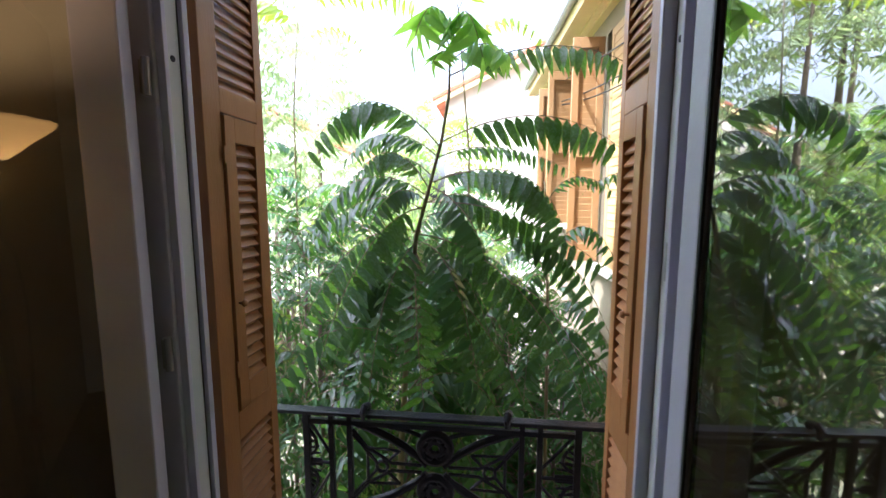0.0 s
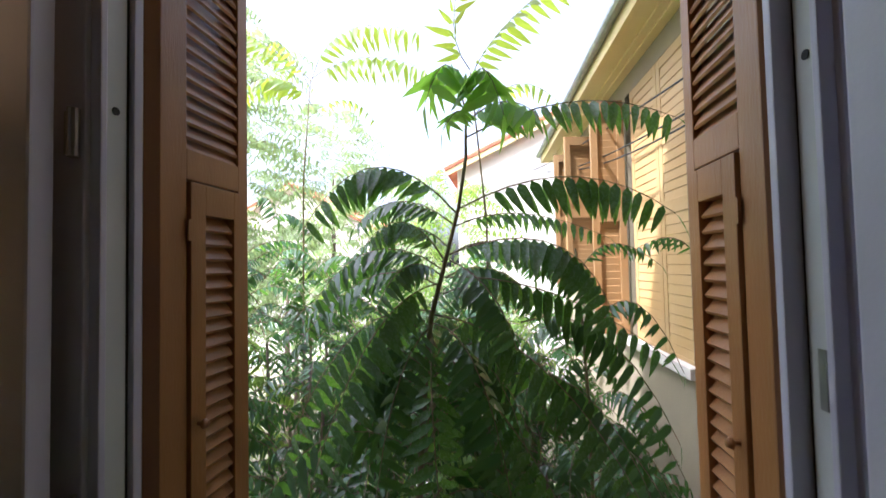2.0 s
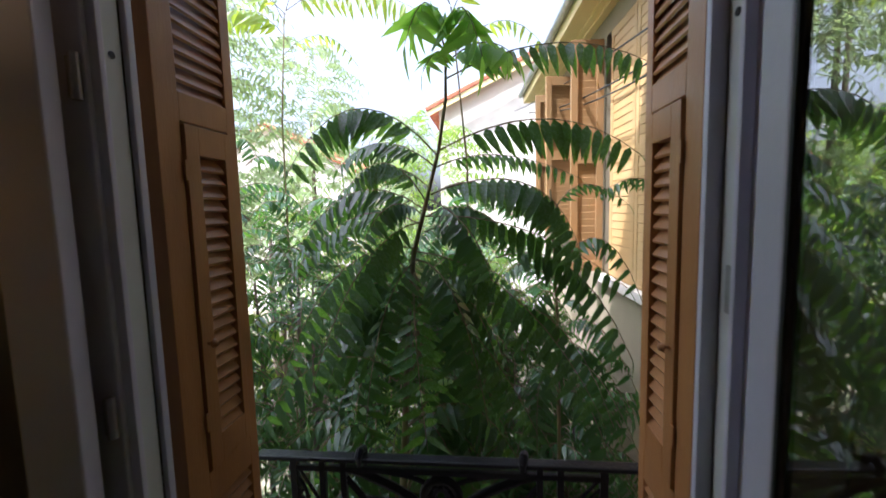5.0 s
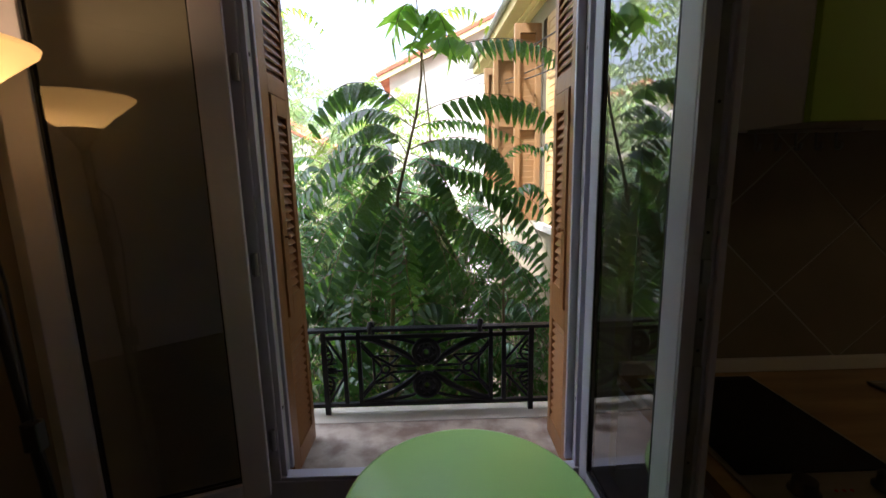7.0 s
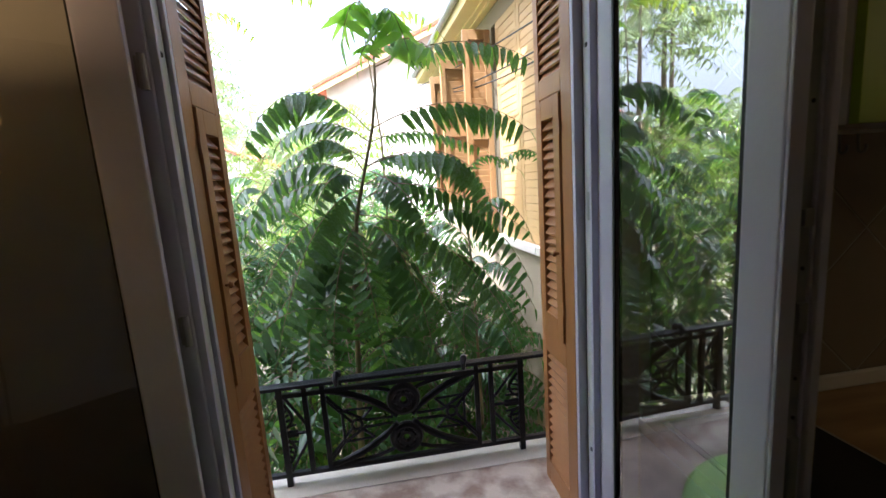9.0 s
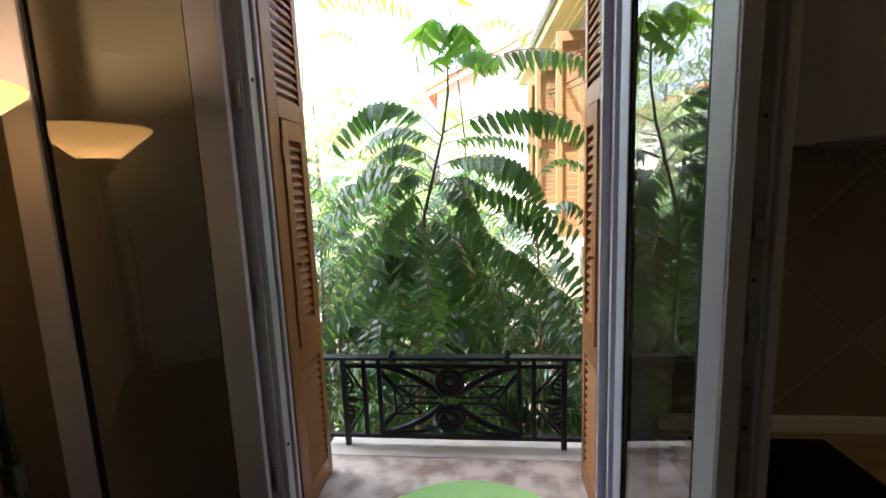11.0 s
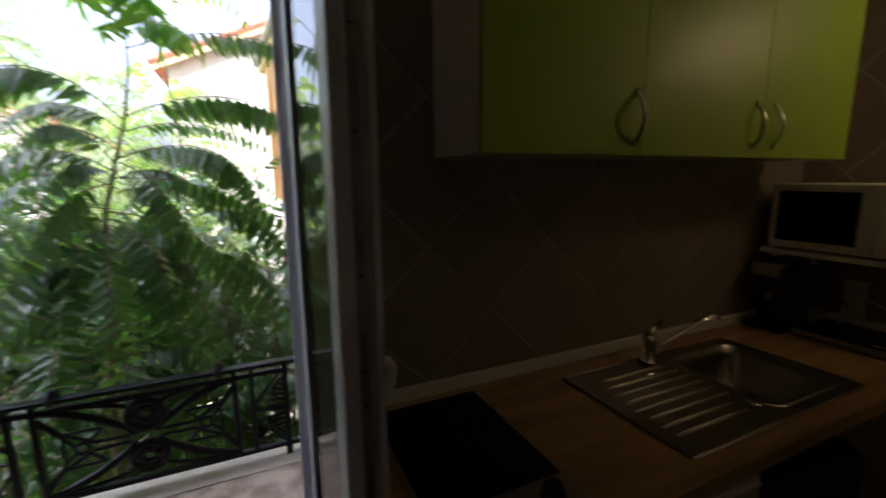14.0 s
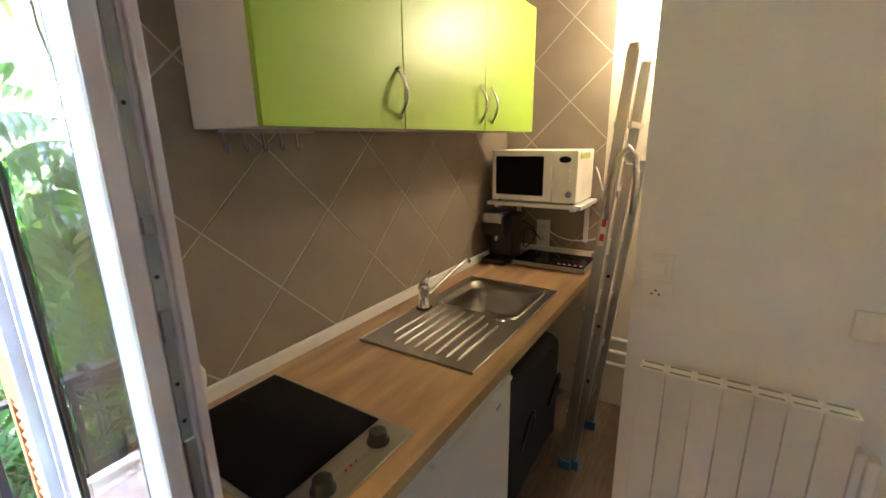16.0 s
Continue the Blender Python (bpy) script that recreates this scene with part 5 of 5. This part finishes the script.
FRONDS = [
    ((0.67, 0.95, 2.05), (1.02, 0.9, 2.13), (1.31, 0.8, 2.02), 17, 0.1, 60),
    ((0.64, 0.95, 1.8), (1.0, 0.88, 1.88), (1.29, 0.8, 1.74), 15, 0.125, 64),
    ((0.62, 0.97, 1.74), (0.87, 1.1, 1.79), (1.17, 1.1, 1.69), 17, 0.075, 45),
    ((0.6, 0.95, 1.64), (0.94, 0.8, 1.66), (1.1, 0.74, 1.41), 18, 0.13, 50),
    ((0.57, 0.95, 1.56), (0.93, 0.85, 1.51), (1.25, 0.78, 1.32), 18, 0.11, 52),
    ((0.54, 0.95, 1.43), (0.89, 0.8, 1.29), (1.16, 0.72, 0.91), 17, 0.12, 48),
    ((0.52, 0.95, 1.34), (0.78, 0.78, 1.14), (0.96, 0.72, 0.85), 15, 0.11, 42),
    ((0.63, 0.95, 1.78), (0.36, 0.86, 1.94), (0.13, 0.78, 1.71), 16, 0.125, 55),
    ((0.58, 0.95, 1.62), (0.46, 0.88, 1.75), (0.33, 0.85, 1.68), 11, 0.1, 45),
    ((0.56, 0.95, 1.54), (0.36, 0.8, 1.37), (0.19, 0.7, 0.92), 18, 0.13, 42),
    ((0.55, 0.95, 1.44), (0.27, 0.85, 1.36), (0.05, 0.78, 0.94), 16, 0.11, 45),
    ((0.53, 0.95, 1.35), (0.57, 0.72, 1.15), (0.61, 0.64, 0.83), 14, 0.12, 28),
    ((0.54, 0.95, 1.4), (0.45, 0.76, 1.22), (0.4, 0.66, 0.82), 14, 0.115, 32),
    ((0.54, 0.95, 1.4), (0.7, 0.78, 1.28), (0.8, 0.68, 0.9), 14, 0.115, 35),
    ((0.6, 0.95, 1.62), (0.74, 0.8, 1.52), (0.82, 0.75, 1.35), 12, 0.1, 35),
    ((0.67, 0.95, 2.12), (0.62, 0.86, 2.27), (0.55, 0.8, 2.12), 7, 0.17, 48),
    ((0.67, 0.95, 2.12), (0.73, 0.84, 2.24), (0.80, 0.78, 2.06), 7, 0.18, 52),
    ((0.67, 0.95, 2.1), (0.8, 0.88, 2.14), (0.91, 0.82, 2.06), 8, 0.12, 50),
    ((0.67, 0.95, 2.08), (0.65, 0.88, 2.12), (0.6, 0.84, 2.04), 6, 0.1, 30),
    ((0.84, 0.97, 1.40), (1.08, 0.86, 1.38), (1.27, 0.78, 1.08), 14, 0.11, 46),
    ((0.80, 0.98, 1.22), (1.04, 0.86, 1.18), (1.22, 0.80, 0.84), 14, 0.11, 44),
    ((0.62, 0.97, 1.74), (0.40, 1.05, 1.85), (0.20, 1.10, 1.76), 14, 0.10, 48),
    ((0.60, 0.97, 1.66), (0.36, 1.15, 1.76), (0.10, 1.22, 1.60), 14, 0.10, 45),
    ((0.58, 0.98, 1.58), (0.30, 1.00, 1.66), (0.06, 0.98, 1.44), 14, 0.11, 45),
    ((0.57, 0.98, 1.52), (0.26, 1.10, 1.56), (-0.04, 1.10, 1.30), 14, 0.11, 42),
    ((0.57, 0.98, 1.56), (0.46, 0.88, 1.60), (0.36, 0.82, 1.44), 12, 0.09, 38),
    ((0.60, 0.98, 1.64), (0.78, 1.05, 1.68), (0.95, 1.10, 1.55), 14, 0.09, 42),
    ((0.58, 0.98, 1.56), (0.76, 1.00, 1.58), (0.92, 0.98, 1.42), 14, 0.09, 42),
    ((0.57, 0.98, 1.50), (0.72, 0.92, 1.50), (0.84, 0.88, 1.32), 13, 0.09, 38),
    ((0.42, 1.30, 1.50), (0.20, 1.32, 1.62), (0.00, 1.35, 1.50), 12, 0.10, 40),
    ((0.30, 1.25, 1.35), (0.08, 1.28, 1.48), (-0.14, 1.30, 1.32), 12, 0.10, 40),
]
YOUNG = range(15, 19)   # the young leaves at the tip, brightened as if lit from behind
_r = random.Random(12)
for _i in range(38):
    _z = _r.uniform(0.25, 1.00) if _i < 22 else _r.uniform(0.90, 1.32)
    _a = _r.uniform(-2.9, 0.2) if _i < 4 else _r.uniform(-0.4, 3.5)
    _l = _r.uniform(0.38, 0.60) if _i < 22 else _r.uniform(0.26, 0.46)
    _sx, _sy = 0.52 + 0.10 * (_z - 1.15), 0.96 if _i < 22 else 1.02
    _c, _s = math.cos(_a) * _l, max(math.sin(_a) * _l, -0.24)
    FRONDS.append(((_sx, _sy, _z), (_sx + _c * 0.55, _sy + _s * 0.55, _z + 0.12), (_sx + _c, _sy + _s, _z - _r.uniform(0.1, 0.4)), 11, 0.13, _r.uniform(25, 50)))
hero_tree()


def sapling(name, base, stem, fronds, leaf_mat, label, seed):
    """A thin-stemmed sapling: stem points, and fronds as rows of three points, pairs, leaflet length, droop."""
    rng = random.Random(seed)
    w = thing(name, base, label, "tree")
    bm = bmesh.new()
    tube(bm, stem, [0.011 - 0.007 * i / (len(stem) - 1) for i in range(len(stem))], 8)
    part("trunk", bm, M_STEM, w, smooth=True)
    for P0, P1, P2, pairs, L, droop in fronds:
        vs, fs, idx = [], [], []
        add_frond(vs, fs, idx, P0, P1, P2, pairs, L, droop, rng)
        ob = new("frond", mesh_of("frond", vs, fs, [leaf_mat, M_STEM], idx))
        ob.parent = w
        ob.matrix_parent_inverse = world_of(w).inverted()
    return w


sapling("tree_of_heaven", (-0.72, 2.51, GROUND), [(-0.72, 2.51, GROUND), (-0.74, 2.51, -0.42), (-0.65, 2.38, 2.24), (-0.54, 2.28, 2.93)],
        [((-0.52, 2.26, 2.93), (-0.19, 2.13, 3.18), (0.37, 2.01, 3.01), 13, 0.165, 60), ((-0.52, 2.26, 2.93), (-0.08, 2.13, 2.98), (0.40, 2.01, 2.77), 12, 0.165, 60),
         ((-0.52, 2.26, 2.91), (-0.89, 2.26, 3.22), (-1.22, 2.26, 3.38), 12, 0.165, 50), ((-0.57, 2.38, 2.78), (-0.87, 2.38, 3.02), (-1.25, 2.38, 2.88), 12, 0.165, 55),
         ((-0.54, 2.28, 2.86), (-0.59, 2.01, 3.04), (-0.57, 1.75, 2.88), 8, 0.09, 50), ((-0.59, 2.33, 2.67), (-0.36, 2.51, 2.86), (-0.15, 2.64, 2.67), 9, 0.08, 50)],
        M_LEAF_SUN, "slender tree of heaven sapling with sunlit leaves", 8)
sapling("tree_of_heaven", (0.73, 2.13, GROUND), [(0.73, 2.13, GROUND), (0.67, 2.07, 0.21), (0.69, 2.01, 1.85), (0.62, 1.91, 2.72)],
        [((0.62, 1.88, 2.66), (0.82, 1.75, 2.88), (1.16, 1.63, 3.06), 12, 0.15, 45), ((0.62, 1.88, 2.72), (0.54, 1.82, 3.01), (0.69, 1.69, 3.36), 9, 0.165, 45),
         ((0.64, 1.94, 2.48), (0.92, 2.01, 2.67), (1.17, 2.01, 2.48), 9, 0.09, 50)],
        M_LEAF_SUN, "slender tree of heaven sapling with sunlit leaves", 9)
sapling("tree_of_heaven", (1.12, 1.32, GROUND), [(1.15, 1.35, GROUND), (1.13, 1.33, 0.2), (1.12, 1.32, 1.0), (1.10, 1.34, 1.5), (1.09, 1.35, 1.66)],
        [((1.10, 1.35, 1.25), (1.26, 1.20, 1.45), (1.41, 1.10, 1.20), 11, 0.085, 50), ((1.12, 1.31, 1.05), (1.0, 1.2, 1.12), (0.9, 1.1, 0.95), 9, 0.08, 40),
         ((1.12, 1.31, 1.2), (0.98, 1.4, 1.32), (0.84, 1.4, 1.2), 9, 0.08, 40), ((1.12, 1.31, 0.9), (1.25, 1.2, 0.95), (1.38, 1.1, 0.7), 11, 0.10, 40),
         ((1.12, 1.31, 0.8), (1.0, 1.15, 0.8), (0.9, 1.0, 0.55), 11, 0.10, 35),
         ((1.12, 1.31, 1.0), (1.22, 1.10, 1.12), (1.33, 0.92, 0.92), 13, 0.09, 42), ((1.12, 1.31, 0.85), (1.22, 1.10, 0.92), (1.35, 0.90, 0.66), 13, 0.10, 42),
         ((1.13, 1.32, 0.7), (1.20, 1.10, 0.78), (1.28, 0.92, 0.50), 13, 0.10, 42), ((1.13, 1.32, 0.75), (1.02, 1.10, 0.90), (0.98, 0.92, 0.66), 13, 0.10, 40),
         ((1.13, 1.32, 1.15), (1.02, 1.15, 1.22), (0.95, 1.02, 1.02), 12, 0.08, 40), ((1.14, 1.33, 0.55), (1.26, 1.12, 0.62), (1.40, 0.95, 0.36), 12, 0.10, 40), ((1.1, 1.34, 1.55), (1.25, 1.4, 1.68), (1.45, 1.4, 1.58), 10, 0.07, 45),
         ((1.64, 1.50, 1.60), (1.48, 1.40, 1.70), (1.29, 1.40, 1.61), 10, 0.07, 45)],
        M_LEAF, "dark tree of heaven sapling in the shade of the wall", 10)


def bush_mesh(seed, radius, height, count, pairs, L, mat):
    rng = random.Random(seed)
    vs, fs, idx = [], [], []
    for i in range(count):
        a = rng.uniform(0, 2 * math.pi)
        h = rng.uniform(0.1, 1.0)
        z = h * height
        r0 = rng.uniform(0, 0.35) * radius
        rr = radius * (0.55 + 0.45 * math.sin(math.pi * min(h, 0.95))) * rng.uniform(0.6, 1.1)
        c, s = math.cos(a), math.sin(a)
        p0 = Vector((r0 * c, r0 * s, z))
        p2 = Vector(((r0 + rr) * c, (r0 + rr) * s, z - rng.uniform(-0.1, 0.35) * radius))
        p1 = (p0 + p2) / 2 + Vector((0, 0, rng.uniform(0.1, 0.3) * radius))
        add_frond(vs, fs, idx, p0, p1, p2, pairs, L, rng.uniform(20, 55), rng, r=0.004)
    return mesh_of("crown", vs, fs, [mat, M_STEM], idx)


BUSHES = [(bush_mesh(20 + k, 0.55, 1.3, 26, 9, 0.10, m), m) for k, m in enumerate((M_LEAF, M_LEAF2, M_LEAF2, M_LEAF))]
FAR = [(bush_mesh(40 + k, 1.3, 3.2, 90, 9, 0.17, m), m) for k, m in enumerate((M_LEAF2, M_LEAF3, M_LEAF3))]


def stand(name, meshes, spots, label, group, trunk_r, height):
    rng = random.Random(77)
    bm = bmesh.new()
    tube(bm, [(0, 0, GROUND), (0.03, 0.02, GROUND * 0.5), (0.0, 0.0, 0.0), (0.02, -0.02, height * 0.6)], [trunk_r, trunk_r * 0.8, trunk_r * 0.6, trunk_r * 0.25], 8)
    t = part("trunk", bm, M_BARK, None, smooth=True)
    tm = t.data
    bpy.data.objects.remove(t)
    for x, y, z, s in spots:
        me, _ = rng.choice(meshes)
        w = thing(name, (x, y, GROUND), label, "tree", group)
        w.rotation_euler.z = rng.uniform(0, 6.28)
        tr = new("trunk", tm)
        tr.parent, tr.location, tr.scale = w, (0, 0, z - GROUND * 0 - GROUND), (1, 1, 1)
        tr.scale.z = (z - GROUND) / (-GROUND)
        tr.location.z = z - GROUND
        cr = new("crown", me)
        cr.parent, cr.location, cr.scale = w, (0, 0, z - GROUND), (s, s, s)


rng = random.Random(3)
near = [(-1.0 + 0.24 * k, 1.5 + 0.25 * (k % 4), -1.75 + 0.22 * (k % 3), 0.95) for k in range(10)] + [(-1.3 + 0.5 * k, 2.9 + 0.3 * (k % 2), -1.9, 1.2) for k in range(6)]
near += [(1.05, 1.5, -0.75, 0.9), (1.25, 1.95, -0.6, 0.95), (0.9, 1.4, -1.0, 0.9), (1.2, 2.5, -0.3, 0.9)]
near += [(-0.25, 1.75, 0.25, 0.75), (0.05, 1.9, 0.35, 0.75), (0.35, 2.0, 0.30, 0.7), (-0.5, 2.1, 0.45, 0.8), (0.62, 1.9, 0.15, 0.75), (1.30, 1.75, -0.45, 0.8), (1.35, 2.2, -0.35, 0.8), (1.2, 1.6, -0.25, 0.75), (1.0, 1.9, -0.05, 0.8), (0.95, 1.75, -0.35, 0.9), (1.12, 2.2, -0.2, 0.9), (0.75, 1.55, -0.45, 0.85), (1.15, 1.7, -0.7, 0.8), (1.0, 2.8, 0.0, 1.0), (0.8, 3.3, 0.2, 1.1), (0.35, 1.6, -0.1, 0.9), (0.55, 2.4, 0.25, 1.0)]
for i in range(16):
    near.append((rng.uniform(-1.6, 1.1), rng.uniform(1.45, 2.3), rng.uniform(-1.1, -0.1), rng.uniform(0.8, 1.1)))
for i in range(26):
    near.append((rng.uniform(-4.0, 1.0), rng.uniform(2.3, 4.2), rng.uniform(-0.9, 0.9), rng.uniform(0.9, 1.3)))
# Below the window only dark-leaved crowns stand, deepening the shade by colour.
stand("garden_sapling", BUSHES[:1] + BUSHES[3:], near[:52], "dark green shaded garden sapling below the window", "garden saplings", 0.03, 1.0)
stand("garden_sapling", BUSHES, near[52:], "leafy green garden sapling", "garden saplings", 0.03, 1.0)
far = []
for i in range(22):
    far.append((rng.uniform(-9, 0.6), rng.uniform(5.5, 11.0), rng.uniform(-2.2, 0.2), rng.uniform(0.8, 1.15)))
far += [(-4.2, 7.0, 2.2, 1.2), (-5.6, 8.0, 3.4, 1.3), (-3.4, 9.5, 1.6, 1.2), (-6.5, 6.5, 4.4, 1.1), (-7.5, 10, 4.5, 1.4)]
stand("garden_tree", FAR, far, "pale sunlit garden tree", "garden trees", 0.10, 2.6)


# ---- wall tiles, set on their corners ----
def clip(poly, axis, value, keep):
    out = []
    for i, p in enumerate(poly):
        q = poly[(i + 1) % len(poly)]
        a, b = (p[axis] - value) * keep, (q[axis] - value) * keep
        if a >= 0:
            out.append(p)
        if a * b < 0:
            t = a / (a - b)
            out.append((p[0] + (q[0] - p[0]) * t, p[1] + (q[1] - p[1]) * t))
    return out


def tile_wall(parent, u0, u1, v0, v1, cu, cv, hu, hv, to_world, thick=0.0028):
    g = 0.0040
    for i in range(-20, 21):
        for j in range(-20, 21):
            if (i + j) % 2 == 0:
                continue
            x, y = cu + i * hu, cv + j * hv
            poly = [(x + hu - g, y), (x, y + hv - g), (x - hu + g, y), (x, y - hv + g)]
            for ax, val, k in ((0, u0, 1), (0, u1, -1), (1, v0, 1), (1, v1, -1)):
                poly = clip(poly, ax, val, k)
                if len(poly) < 3:
                    break
            if len(poly) < 3:
                continue
            bm = bmesh.new()
            lo = [bm.verts.new(to_world(a, b, 0)) for a, b in poly]
            hi = [bm.verts.new(to_world(a, b, thick)) for a, b in poly]
            bm.faces.new(hi)
            for k in range(len(poly)):
                n = (k + 1) % len(poly)
                bm.faces.new((lo[k], lo[n], hi[n], hi[k]))
            part("tile", bm, M_TILE, parent)


structure("tile_bed", boxes((1.30, XE - 0.001, -0.0055, -0.0005, 0.86, CEIL - 0.002), (XE - 0.0055, XE - 0.0005, -0.585, -0.006, 0.86, CEIL - 0.002)), M_GROUT)
tile_wall(wall_window, 1.30, XE - 0.006, 0.86, CEIL - 0.002, 1.507, 1.350, 0.2145, 0.2105, lambda u, v, d: (u, -0.0045 - d, v))
tile_wall(wall_end, -0.585, -0.012, 0.86, CEIL - 0.002, -0.378, 1.766, 0.2145, 0.2105, lambda u, v, d: (XE - 0.0045 - d, u, v))

# ---- floor boards ----
rng = random.Random(11)
y = YB
row = 0
while y < -0.001:
    x = XW - rng.uniform(0, 1.0)
    while x < XE:
        x2 = x + 1.2
        a, b = max(x, XW), min(x2, XE)
        if b - a > 0.02:
            part("plank", boxes((a + 0.0008, b - 0.0008, y + 0.0008, min(y + 0.19, 0) - 0.0008, -0.0118, 0)), M_FLOOR, floor)
        x = x2
    y += 0.19
